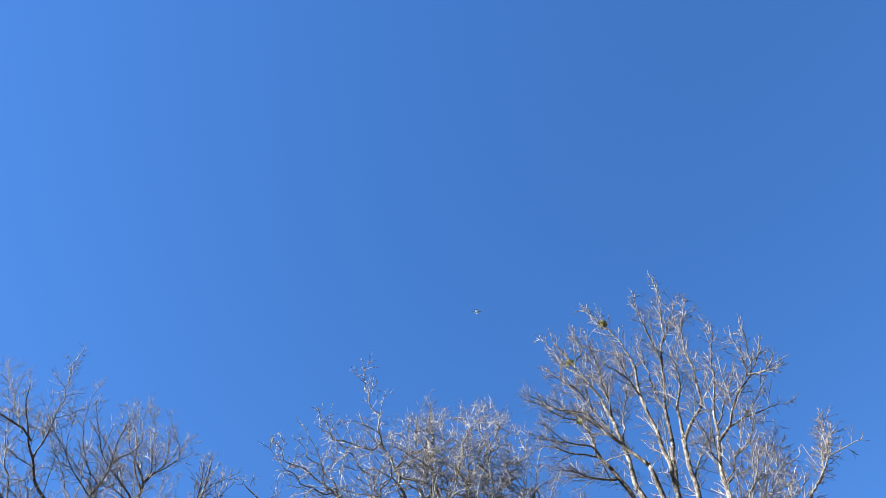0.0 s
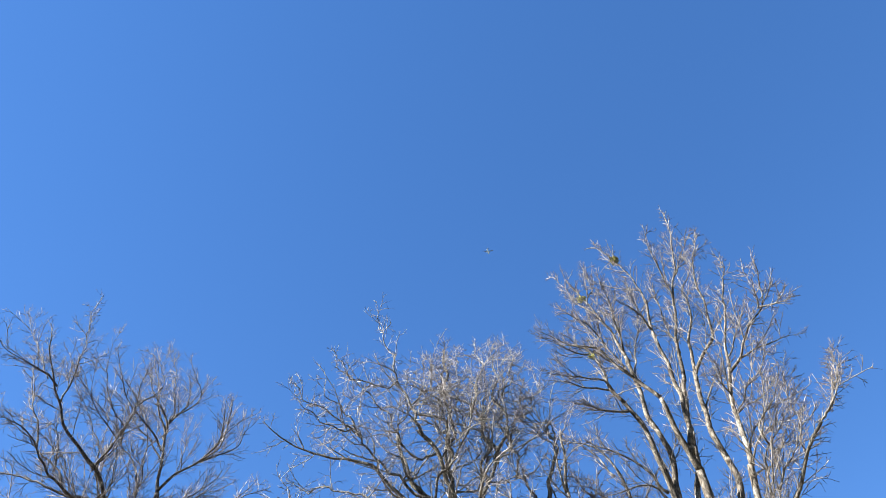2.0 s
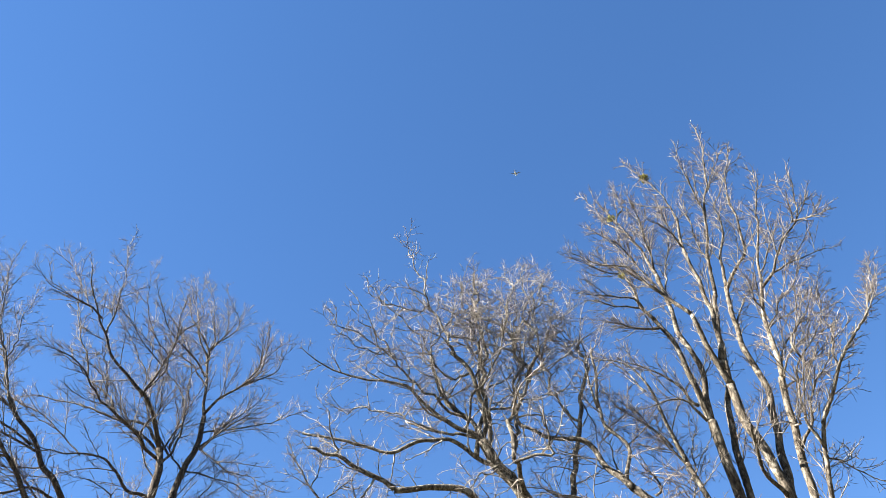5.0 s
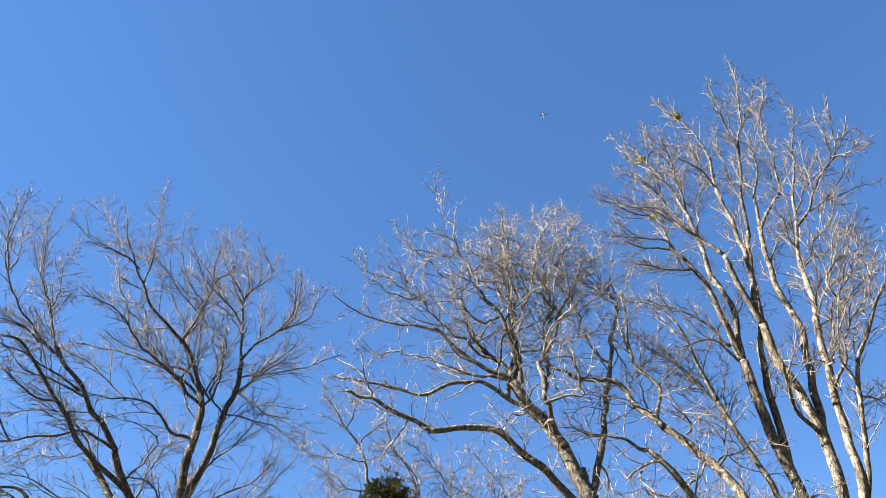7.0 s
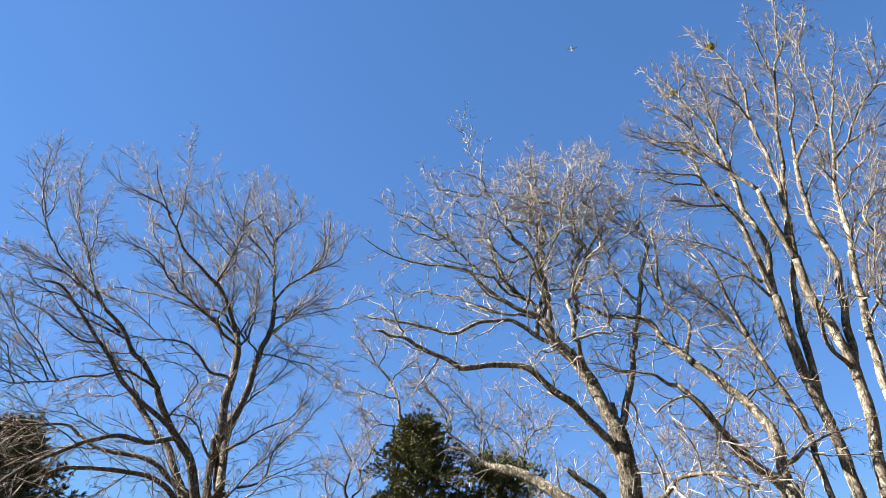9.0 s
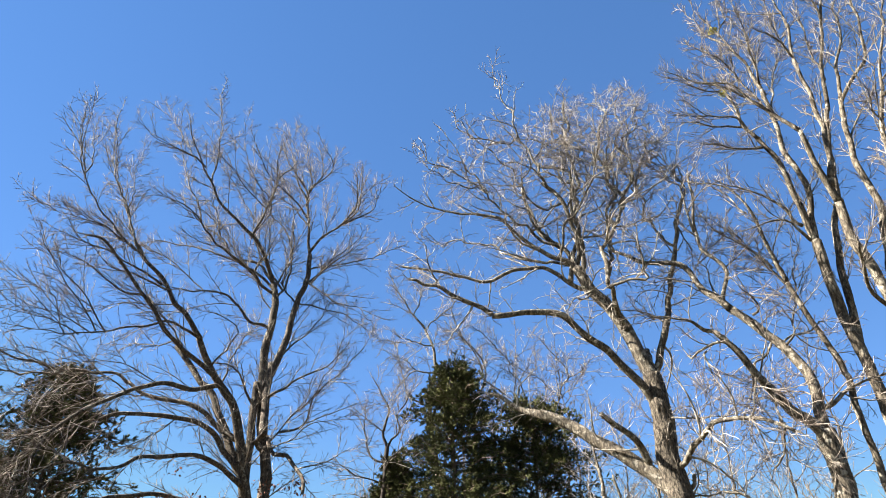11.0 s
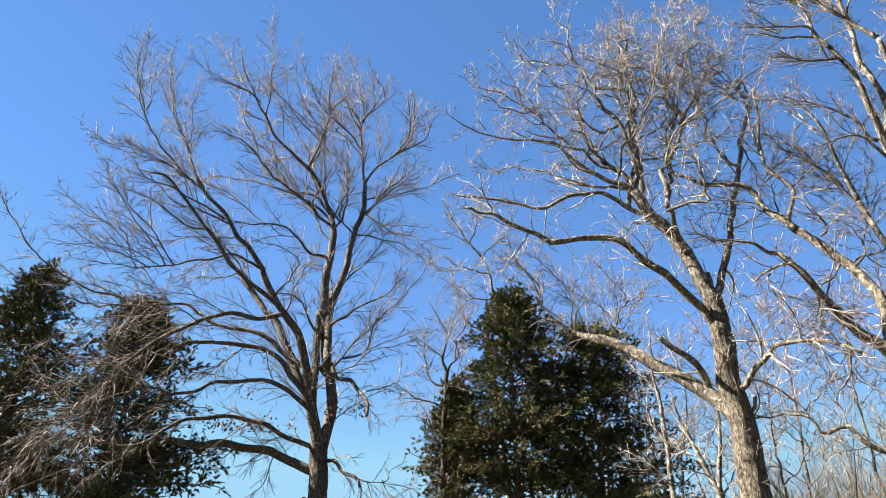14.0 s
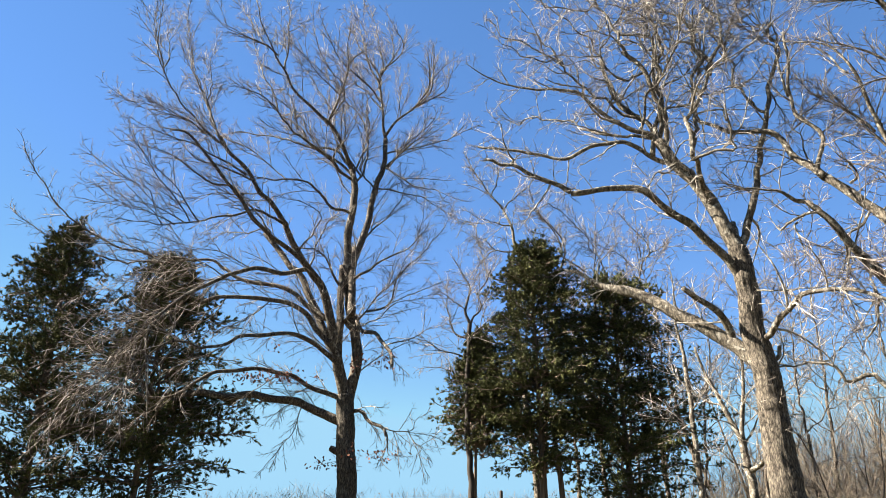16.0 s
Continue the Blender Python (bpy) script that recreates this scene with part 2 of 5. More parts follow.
class Tree:
    """A bare tree: trunk and limbs set out in its own upright plane (across, height), their depth gliding from end to end."""

    def __init__(self, name, place, bark, label, seed, category="tree", group="", trunk_bark=None, gnarl=0.6):
        self.gnarl = gnarl
        self.top = tagged(new(name), label, category, group)
        self.top.matrix_world = place
        self.trunk_bark = trunk_bark or bark
        self.bark, self.rng, self.lines = bark, np.random.default_rng(seed), []

    def limb(self, r0, r1, d0, d1, *points, name="limb", wander=1.0):
        p = np.array(points)
        s = np.concatenate([[0], np.cumsum(np.linalg.norm(np.diff(p, axis=0), axis=1))])
        stem = name == "trunk" and r0 > 0.25
        n = max(10, int(s[-1] / (0.07 if stem else 0.16)))
        c, length = glide([(x, d0 + (d1 - d0) * q / s[-1], z) for (x, z), q in zip(points, s)], n)
        t = np.linspace(0, 1, n)
        r = r0 + (r1 - r0) * t ** 0.85
        if name == "trunk":
            r = r * (1 + 0.45 * np.exp(-np.maximum(c[:, 2], 0) / 0.5))
        shake = np.zeros((n, 3))
        for f in (1.1, 2.3, 4.6):
            shake += np.sin(t[:, None] * length * f + self.rng.uniform(0, 6.28, 3)) * (0.06 / f)
        c = c + shake * wander * (np.minimum(t, 0.15) / 0.15)[:, None] * min(1.0, 0.4 + 0.02 / r1)
        # crooks where old side shoots were lost
        knots = max(3, int(length / (0.42 if r0 > 0.06 else 0.3)))
        bent = np.stack([np.interp(t * knots, np.arange(knots + 1), self.rng.normal(0, 0.048, knots + 1)) for j in range(3)], 1)
        c = c + bent * self.gnarl * wander * np.minimum(1, np.minimum(t, 1 - t) / 0.12)[:, None] * (0.25 if r1 > 0.1 else 0.6 if r0 > 0.06 else 1.0)
        rough = 0.03 if stem else 0.07 if r0 > 0.05 else 0.04
        v, f = tubes(c[None], r[None], 56 if stem else 16 if r0 > 0.15 else 10 if r0 > 0.06 else 7, rough, self.rng)
        if stem:
            # long furrows between ridges of bark
            w = v.reshape(n, 56, 3) - c[:, None, :]
            a = np.arange(56)[None, :] * 2 * np.pi / 56
            h = t[:, None] * length
            ridge = np.sin(11 * a + 1.6 * np.sin(h * 1.9) + 0.9 * np.sin(h * 5.3 + 3 * a)) + 0.6 * np.sin(19 * a - 1.3 * np.sin(h * 2.7 + 2 * a) + h * 0.8)
            w = w * (1 + 0.022 * ridge + self.rng.normal(0, 0.010, ridge.shape))[:, :, None]
            v = (c[:, None, :] + w).reshape(-1, 3)
        self.lines.append((c, r, name, part(name, mesh_of(name, v, f, self.trunk_bark if stem else self.bark), self.top)))

    def crown(self, twig, fine, branch, shoot, spray, limit=0.07, smallest=0.0052, begin=0.14, suckers=0, body=0.0105, sag=None):
        """Grow side branches (each a part), then shoots and sprays of fine twigs. Each is spacing, length range, spread, up, steps, wiggle."""
        rs = []
        stems = [line for line in self.lines if line[2] == "limb"]
        for c, r, name, ob in stems:
            t, u = np.linspace(0, 1, 30), np.linspace(0, 1, len(r))
            rs.append((np.stack([np.interp(t, u, c[:, j]) for j in range(3)], axis=1), np.interp(t, u, r)))
        P, R = np.stack([a for a, b in rs]), np.stack([b for a, b in rs])
        g = self.rng
        A, RA, own = sprout(P, R, g, *branch, smallest * 2.0, begin=begin, thick_limit=limit, body=body, sag=sag, owners=True)
        for i in range(len(A)):
            v, f = tubes(A[i:i + 1], RA[i:i + 1], 5)
            part("branch", mesh_of("branch", v, f, twig), stems[own[i]][3])
        B1, RB1 = sprout(A, RA, g, *shoot, smallest * 1.5, begin=0.12, body=0.0085, sag=sag)
        B2, RB2 = sprout(P, R, g, shoot[0] * 0.8, *shoot[1:], smallest * 1.5, begin=begin, thick_limit=limit * 0.35, body=0.0085, sag=sag)
        B, RB = np.concatenate([B1, B2]), np.concatenate([RB1, RB2])
        if suckers:
            for c, r, name, ob in self.lines:
                if name == "trunk":
                    S, RS = sprout(c[None], r[None], g, 1 / suckers, (0.5, 1.9), (50, 95), 0.15, shoot[4], 0.3, smallest * 1.2, begin=0.4, tip=False, body=0.004)
                    B, RB = np.concatenate([B, S]), np.concatenate([RB, RS])
        C, RC = sprout(B, RB, g, *spray, smallest, begin=0.15, sag=sag)
        v, f = tubes(B, RB, 3)
        part("shoot_spray", mesh_of("shoot_spray", v, f, twig), self.top, "thin grey shoots", "stuff")
        v, f = tubes(C, RC, 3)
        part("twig_spray", mesh_of("twig_spray", v, f, fine), self.top, "fine bare brown twigs", "stuff")


def leaf_cards(C, rng, size, wide, flat=0.0, along=None):
    """Small pointed leaves at the places C: corners and faces of folded blades. along: the way that they roughly point."""
    n = len(C)
    d = unit(rng.normal(0, 1, (n, 3)) + np.array([0, 0, -flat]))
    if along is not None:
        d = unit(d * 0.75 + along)
    s = unit(np.cross(d, rng.normal(0, 1, (n, 3))))
    u = np.cross(d, s)
    ln = (rng.uniform(0.6, 1.3, n) * size)[:, None]
    wd = ln * wide
    V = np.stack([C, C + d * ln * 0.5 + s * wd + u * wd * 0.3, C + d * ln, C + d * ln * 0.5 - s * wd + u * wd * 0.3], axis=1).reshape(-1, 3)
    i = np.arange(n)[:, None] * 4
    return V, [i + np.array([[0, 1, 2]]), i + np.array([[0, 2, 3]])]


def needles(C, rng, size, wide, along):
    """Slim pointed sprays at the places C, each one blade."""
    n = len(C)
    d = unit(unit(rng.normal(0, 1, (n, 3)) + np.array([0, 0, -0.3])) * 0.8 + along)
    s = unit(np.cross(d, rng.normal(0, 1, (n, 3))))
    ln = (rng.uniform(0.6, 1.35, n) * size)[:, None]
    V = np.stack([C - s * ln * wide, C + s * ln * wide, C + d * ln], axis=1).reshape(-1, 3)
    return V, [np.arange(n * 3).reshape(n, 3)]


# ---- ground ----
gx = np.concatenate([-np.geomspace(3000, 8, 14), np.linspace(-6, 6, 7), np.geomspace(8, 3000, 14)])
GX, GY = np.meshgrid(gx, gx)
GZ = 0.05 * np.sin(GX * 0.21) * np.cos(GY * 0.17) * np.exp(-np.hypot(GX, GY) / 60) - 0.06
ids = np.arange(GX.size).reshape(GX.shape)
me = mesh_of("ground", np.stack([GX, GY, GZ], -1).reshape(-1, 3), [np.stack([ids[:-1, :-1], ids[:-1, 1:], ids[1:, 1:], ids[1:, :-1]], -1).reshape(-1, 4)], GRASS)
tagged(new("ground", me), "field of dry winter grass", "ground", kind="structure")

# ---- the bare trees ----
spreading_oak = Tree("oak_tree", pose(-2.69, 21.84, 0, 0, 0, 7.02), BARK_OAK, "large leafless oak with wide drooping lower limbs", 1, trunk_bark=BARK_TRUNK)
spreading_oak.limb(0.334, 0.263, 0.0, 0.0, (0.00, -0.10), (-0.14, 2.53), (-0.28, 3.82), (-0.31, 4.82), (-0.36, 5.51), name="trunk")
spreading_oak.limb(0.191, 0.111, 0.0, 0.4, (-0.32, 4.88), (-0.07, 6.42), (-0.14, 7.34), (-0.43, 8.89), (-0.48, 10.53), (-0.48, 11.39), (-0.41, 12.72), (-0.55, 13.64))
spreading_oak.limb(0.081, 0.015, 0.4, -1.2, (-0.55, 13.64), (-0.78, 14.23), (-1.25, 14.80), (-1.58, 15.28), (-2.15, 15.83), (-2.74, 16.37), (-3.18, 17.15), (-3.87, 18.45), (-4.33, 19.35))
spreading_oak.limb(0.035, 0.009, -0.0, 0.6, (-1.55, 15.24), (-1.34, 15.59), (-1.04, 16.44), (-0.91, 18.30), (-0.31, 19.06))
spreading_oak.limb(0.060, 0.014, 0.4, 3.0, (-0.55, 13.64), (-1.37, 14.70), (-2.36, 15.15), (-3.74, 15.82), (-4.68, 16.14), (-5.75, 16.22))
spreading_oak.limb(0.060, 0.011, 0.4, -2.5, (-0.49, 13.22), (-1.18, 13.58), (-1.86, 13.83), (-2.52, 14.06), (-2.98, 14.50), (-3.60, 14.87), (-4.26, 14.91))
spreading_oak.limb(0.059, 0.011, 0.3, -1.5, (-0.45, 11.87), (-1.09, 12.01), (-1.58, 12.36), (-1.97, 12.61), (-2.76, 12.39), (-3.44, 12.26), (-3.93, 12.18))
spreading_oak.limb(0.043, 0.010, 0.4, 2.5, (-0.45, 12.97), (-0.09, 13.77), (-0.02, 14.60), (-0.10, 15.72), (-0.30, 16.59), (-0.88, 17.20), (-1.48, 18.13), (-2.23, 19.08), (-2.99, 20.00), (-3.53, 20.74))
spreading_oak.limb(0.133, 0.086, 0.2, 1.2, (-0.45, 9.63), (-0.07, 11.06), (0.19, 11.89), (0.41, 13.25), (0.63, 14.29), (0.64, 15.49))
spreading_oak.limb(0.064, 0.015, 1.2, 2.0, (0.64, 15.49), (0.49, 16.44), (0.37, 17.56), (0.25, 18.43), (-0.14, 19.37), (-0.47, 20.68), (-0.87, 21.78))
spreading_oak.limb(0.039, 0.010, 1.6, 2.6, (0.26, 18.35), (0.56, 19.19), (0.85, 20.31), (0.70, 21.99))
spreading_oak.limb(0.055, 0.013, 1.2, -0.6, (0.63, 15.57), (1.00, 16.08), (1.41, 16.34), (1.91, 16.69), (2.27, 17.05), (2.42, 17.81), (2.29, 18.45))
spreading_oak.limb(0.044, 0.009, 1.0, 0.3, (0.57, 14.01), (1.03, 14.56), (1.64, 15.21), (2.25, 15.64), (2.55, 16.19))
spreading_oak.limb(0.036, 0.010, 1.1, 3.0, (0.63, 14.73), (1.49, 15.28), (2.64, 15.95), (3.37, 16.39), (4.39, 17.15), (4.71, 17.49))
spreading_oak.limb(0.038, 0.008, 1.4, -1.5, (0.40, 17.25), (-0.02, 17.51), (-0.68, 17.68), (-1.23, 18.05), (-1.65, 18.51), (-1.96, 18.96))
spreading_oak.limb(0.056, 0.011, 0.2, -2.0, (-0.44, 9.19), (0.26, 9.57), (0.87, 9.82), (1.38, 9.91), (1.82, 10.26))
spreading_oak.limb(0.024, 0.005, 0.1, -3.0, (-0.22, 7.77), (0.73, 8.65), (1.24, 9.45), (1.60, 9.94), (1.80, 10.64), (1.78, 11.18))
spreading_oak.limb(0.082, 0.048, 0.1, -2.4, (-0.19, 7.63), (-0.50, 7.80), (-0.28, 7.96), (0.06, 7.38), (0.54, 7.21), (0.91, 6.60), (0.96, 5.94))
spreading_oak.limb(0.020, 0.005, -1.8, -2.0, (0.84, 6.71), (1.32, 6.88), (1.82, 7.02), (2.56, 7.40))
spreading_oak.limb(0.192, 0.090, 0.0, -1.2, (-0.36, 5.45), (-0.80, 7.19), (-1.19, 8.48), (-1.65, 9.25), (-2.04, 9.84), (-2.50, 10.71))
spreading_oak.limb(0.090, 0.046, -1.2, -1.8, (-2.46, 10.63), (-2.99, 11.32), (-3.45, 11.65), (-3.86, 12.37), (-4.43, 12.97), (-4.83, 13.51))
spreading_oak.limb(0.038, 0.010, -1.7, -2.2, (-4.54, 13.12), (-5.35, 13.58), (-6.38, 15.10), (-6.95, 16.10), (-7.21, 17.18), (-7.40, 18.32))
spreading_oak.limb(0.034, 0.009, -1.7, 0.8, (-4.54, 13.12), (-5.39, 14.69), (-6.26, 16.73), (-6.96, 19.35), (-7.25, 20.78))
spreading_oak.limb(0.081, 0.033, -0.9, -3.5, (-1.80, 9.46), (-2.70, 10.12), (-3.38, 10.53), (-3.72, 10.92), (-4.23, 11.44), (-4.88, 12.09), (-5.36, 12.48), (-5.79, 12.50))
spreading_oak.limb(0.046, 0.009, -1.2, -4.0, (-2.46, 10.63), (-2.92, 10.77), (-3.56, 10.70), (-4.15, 10.37), (-4.84, 10.03), (-5.48, 9.62), (-6.10, 9.47), (-6.70, 9.40))
spreading_oak.limb(0.025, 0.005, -2.6, -3.8, (-4.84, 10.03), (-5.34, 10.60), (-5.67, 11.04), (-6.15, 11.44), (-6.56, 12.00), (-6.82, 12.52))
spreading_oak.limb(0.081, 0.038, -0.9, -3.0, (-1.69, 9.30), (-2.45, 9.03), (-3.26, 9.00), (-3.99, 8.55), (-4.66, 8.05), (-5.25, 7.34), (-5.68, 6.74))
spreading_oak.limb(0.089, 0.056, -0.5, 0.5, (-0.98, 7.78), (-1.48, 8.19), (-2.25, 8.75), (-3.11, 9.04), (-3.97, 9.27), (-4.59, 9.71))
spreading_oak.limb(0.048, 0.012, 0.5, 0.8, (-4.54, 9.67), (-5.00, 10.03), (-5.72, 9.97), (-6.55, 9.98), (-7.48, 10.15), (-8.44, 10.48), (-9.48, 11.16), (-10.25, 11.87), (-10.95, 12.59), (-11.58, 13.33), (-11.96, 14.21))
spreading_oak.limb(0.040, 0.010, 0.5, 2.6, (-5.46, 9.99), (-6.82, 9.97), (-8.03, 10.09), (-9.51, 10.45), (-10.41, 10.82), (-11.65, 11.66), (-12.62, 12.52))
spreading_oak.limb(0.097, 0.050, -0.3, -1.5, (-0.72, 6.87), (-1.33, 7.42), (-1.62, 7.83), (-2.15, 8.12), (-2.75, 8.23), (-3.56, 8.20), (-4.27, 8.13), (-4.71, 7.87))
spreading_oak.limb(0.023, 0.005, -1.3, -1.8, (-4.02, 8.16), (-4.08, 7.87), (-4.26, 7.48), (-4.63, 7.16), (-4.91, 6.86))
spreading_oak.limb(0.088, 0.038, -0.2, -3.0, (-0.60, 6.40), (-1.12, 6.85), (-1.54, 7.02), (-2.10, 7.04), (-2.70, 6.86), (-3.26, 6.65), (-3.76, 6.27), (-4.20, 6.09))
spreading_oak.limb(0.039, 0.007, -3.0, -4.5, (-4.16, 6.11), (-4.84, 6.26), (-5.44, 5.88), (-5.53, 5.33), (-5.71, 4.72), (-5.93, 4.07), (-6.39, 3.50), (-6.82, 3.01))
spreading_oak.limb(0.079, 0.039, 0.0, -2.0, (-0.35, 5.32), (-0.97, 5.59), (-1.40, 5.77), (-1.92, 5.99), (-2.74, 6.08), (-3.36, 5.97), (-4.12, 5.87), (-4.65, 5.48), (-5.09, 5.08), (-5.59, 4.99), (-6.07, 5.18))
spreading_oak.limb(0.147, 0.090, 0.0, 1.5, (-0.30, 4.64), (-1.03, 4.92), (-1.57, 5.19), (-2.11, 5.38), (-2.66, 5.48), (-3.39, 5.62), (-4.11, 5.60), (-5.04, 5.68), (-6.11, 5.43))
spreading_oak.limb(0.020, 0.005, 0.4, 1.2, (-1.67, 5.22), (-1.97, 4.46), (-2.22, 4.14), (-2.41, 3.66))
spreading_oak.limb(0.023, 0.007, 0.4, 1.0, (-1.92, 5.31), (-2.29, 5.20), (-2.64, 4.89))
spreading_oak.limb(0.037, 0.011, -0.0, 0.3, (-0.52, 5.39), (-0.98, 5.61), (-1.42, 5.69), (-1.86, 5.58))
spreading_oak.limb(0.070, 0.041, 0.0, -1.0, (-0.29, 5.02), (0.18, 5.05), (0.44, 4.73), (0.86, 4.46), (0.96, 4.13))
spreading_oak.limb(0.022, 0.005, -0.9, -1.2, (0.89, 4.34), (0.95, 3.72), (1.19, 3.68))
spreading_oak.limb(0.020, 0.005, -0.8, -1.4, (0.87, 4.43), (1.35, 4.38), (1.70, 4.36), (1.79, 4.62), (2.01, 4.74))
spreading_oak.limb(0.016, 0.004, -1.1, -2.0, (1.54, 4.37), (1.83, 3.92), (2.08, 3.57))
spreading_oak.limb(0.036, 0.007, -2.4, -3.2, (-4.14, 11.34), (-5.01, 11.55), (-5.59, 11.94), (-6.15, 12.15), (-6.72, 12.17))
spreading_oak.limb(0.026, 0.007, 0.4, 1.5, (-0.42, 12.48), (-1.84, 14.76), (-2.50, 16.06), (-3.11, 16.73), (-3.93, 17.26), (-4.72, 17.53))
spreading_oak.limb(0.024, 0.007, -0.8, 2.6, (-2.62, 12.43), (-3.57, 13.47), (-4.26, 14.07), (-5.44, 15.00), (-6.55, 15.82), (-7.60, 16.64), (-9.22, 17.30))
spreading_oak.limb(0.039, 0.010, 0.5, 3.0, (-0.22, 13.48), (-1.03, 14.92), (-1.67, 17.05), (-2.25, 18.34), (-2.99, 19.70), (-3.53, 21.14))
spreading_oak.limb(0.036, 0.007, 0.9, -2.0, (0.65, 14.11), (1.49, 12.90), (2.21, 12.33), (2.84, 11.02))
spreading_oak.limb(0.034, 0.010, 0.4, 2.0, (-0.51, 13.39), (0.00, 14.84), (0.01, 16.32), (-0.31, 17.86), (-1.03, 19.82))
spreading_oak.limb(0.022, 0.004, -2.2, -3.6, (-4.66, 8.05), (-5.30, 7.46), (-5.90, 6.95), (-6.71, 6.35), (-7.60, 5.92))
spreading_oak.limb(0.021, 0.004, -2.3, -4.0, (-4.77, 7.92), (-5.39, 7.18), (-6.06, 6.35), (-6.78, 5.02), (-7.46, 4.04))
spreading_oak.limb(0.018, 0.004, -2.7, -3.0, (-5.25, 7.34), (-6.10, 7.16), (-6.78, 7.01), (-7.70, 6.78))
spreading_oak.limb(0.018, 0.004, -2.8, -4.4, (-5.69, 6.80), (-6.10, 5.89), (-6.59, 5.25), (-7.19, 4.71))
spreading_oak.limb(0.017, 0.004, -3.4, -4.8, (-5.45, 5.83), (-5.80, 5.45), (-6.53, 4.78), (-7.19, 3.62))
spreading_oak.limb(0.017, 0.004, -3.1, -4.0, (-4.59, 6.21), (-5.30, 5.69), (-6.11, 5.04), (-6.96, 4.29), (-7.44, 3.32))
spreading_oak.limb(0.020, 0.004, -1.9, -2.6, (-3.99, 8.55), (-5.04, 8.22), (-6.20, 7.93), (-7.21, 7.91), (-7.98, 7.50))
spreading_oak.limb(0.022, 0.004, 0.3, -2.0, (-3.89, 9.25), (-4.94, 8.86), (-5.94, 8.73), (-6.80, 8.33))
spreading_oak.limb(0.019, 0.005, 0.6, 1.5, (-6.55, 9.98), (-7.47, 9.61), (-8.15, 8.89), (-7.86, 8.46), (-7.39, 8.05))
spreading_oak.limb(0.038, 0.007, -1.5, -2.4, (-3.67, 12.04), (-4.43, 12.23), (-5.19, 12.45), (-5.79, 12.78), (-6.29, 13.09))
spreading_oak.limb(0.024, 0.006, -1.7, -1.6, (-4.47, 13.02), (-5.22, 13.61), (-5.89, 14.00), (-6.46, 14.22), (-7.38, 14.44), (-8.17, 14.72))
spreading_oak.limb(0.021, 0.005, -3.2, -3.0, (-5.65, 9.58), (-5.94, 10.26), (-6.20, 10.65), (-6.76, 10.97), (-7.34, 11.10), (-7.83, 11.58), (-8.23, 12.01))
spreading_oak.limb(0.021, 0.005, -3.0, -3.6, (-5.36, 9.69), (-6.13, 10.03), (-6.73, 10.23), (-7.03, 10.35), (-7.39, 10.63), (-7.76, 10.56))
spreading_oak.limb(0.023, 0.006, -1.6, 1.0, (-3.07, 10.34), (-3.83, 10.38), (-4.90, 10.75), (-5.55, 10.78), (-5.99, 10.55))
spreading_oak.limb(0.024, 0.005, -1.4, -2.0, (-3.41, 11.62), (-4.02, 11.44), (-4.68, 11.35), (-5.45, 11.00), (-6.09, 11.01))
spreading_oak.limb(0.022, 0.005, -2.8, -3.4, (-5.13, 9.85), (-5.71, 10.04), (-6.31, 10.19), (-7.01, 10.18))
spreading_oak.limb(0.139, 0.113, -0.2, 0.2, (-0.64, 6.56), (-0.66, 7.89), (-0.68, 8.87), (-0.65, 9.90))
spreading_oak.limb(0.133, 0.117, -0.5, 0.6, (-0.28, 7.96), (-0.35, 8.83), (-0.30, 9.73), (-0.25, 10.69))
spreading_oak.limb(0.148, 0.088, -0.2, 0.9, (-0.64, 6.68), (-1.08, 7.33), (-1.54, 8.39), (-1.91, 9.31), (-2.44, 9.94), (-2.84, 10.54), (-3.37, 11.25))
spreading_oak.limb(0.041, 0.008, 0.8, 1.5, (-3.03, 10.80), (-3.52, 11.69), (-4.22, 12.48), (-4.93, 13.29), (-5.44, 13.96), (-6.04, 14.49))
spreading_oak.limb(0.039, 0.008, -1.7, -1.0, (-4.61, 13.13), (-4.95, 13.77), (-5.23, 14.57), (-5.50, 15.16), (-5.86, 15.88), (-6.21, 16.75), (-6.43, 17.80), (-6.66, 19.03))
spreading_oak.limb(0.025, 0.005, -2.0, -2.6, (-6.80, 15.83), (-6.95, 16.22), (-7.07, 16.78), (-7.13, 17.56), (-7.09, 18.04))
spreading_oak.limb(0.025, 0.005, -2.0, -0.4, (-6.75, 15.73), (-6.96, 17.16), (-7.24, 18.46), (-7.38, 19.46))
spreading_oak.limb(0.024, 0.004, -1.8, -3.0, (-4.98, 13.37), (-5.65, 13.65), (-6.48, 13.86), (-7.18, 13.90), (-7.73, 14.07), (-8.15, 14.23))
spreading_oak.limb(0.038, 0.007, -1.5, -3.4, (-3.84, 12.20), (-4.62, 12.45), (-5.26, 12.66), (-5.71, 12.74), (-6.14, 12.72), (-6.77, 12.83))
spreading_oak.limb(0.024, 0.004, -2.8, -4.2, (-5.02, 9.92), (-5.43, 10.64), (-5.83, 11.02), (-6.32, 11.54), (-6.63, 11.86), (-6.88, 12.26), (-7.08, 12.57))
spreading_oak.limb(0.022, 0.005, -1.5, 0.4, (-5.38, 14.89), (-5.34, 15.80), (-5.68, 17.01), (-5.71, 18.15), (-5.79, 19.12))
spreading_oak.limb(0.035, 0.007, -0.6, 0.8, (-3.10, 17.01), (-3.11, 18.23), (-3.25, 19.72), (-3.41, 21.29), (-3.51, 23.16))
spreading_oak.limb(0.035, 0.006, -0.7, -2.2, (-3.37, 17.51), (-3.95, 17.64), (-4.50, 17.66), (-5.08, 17.70), (-5.47, 17.97))
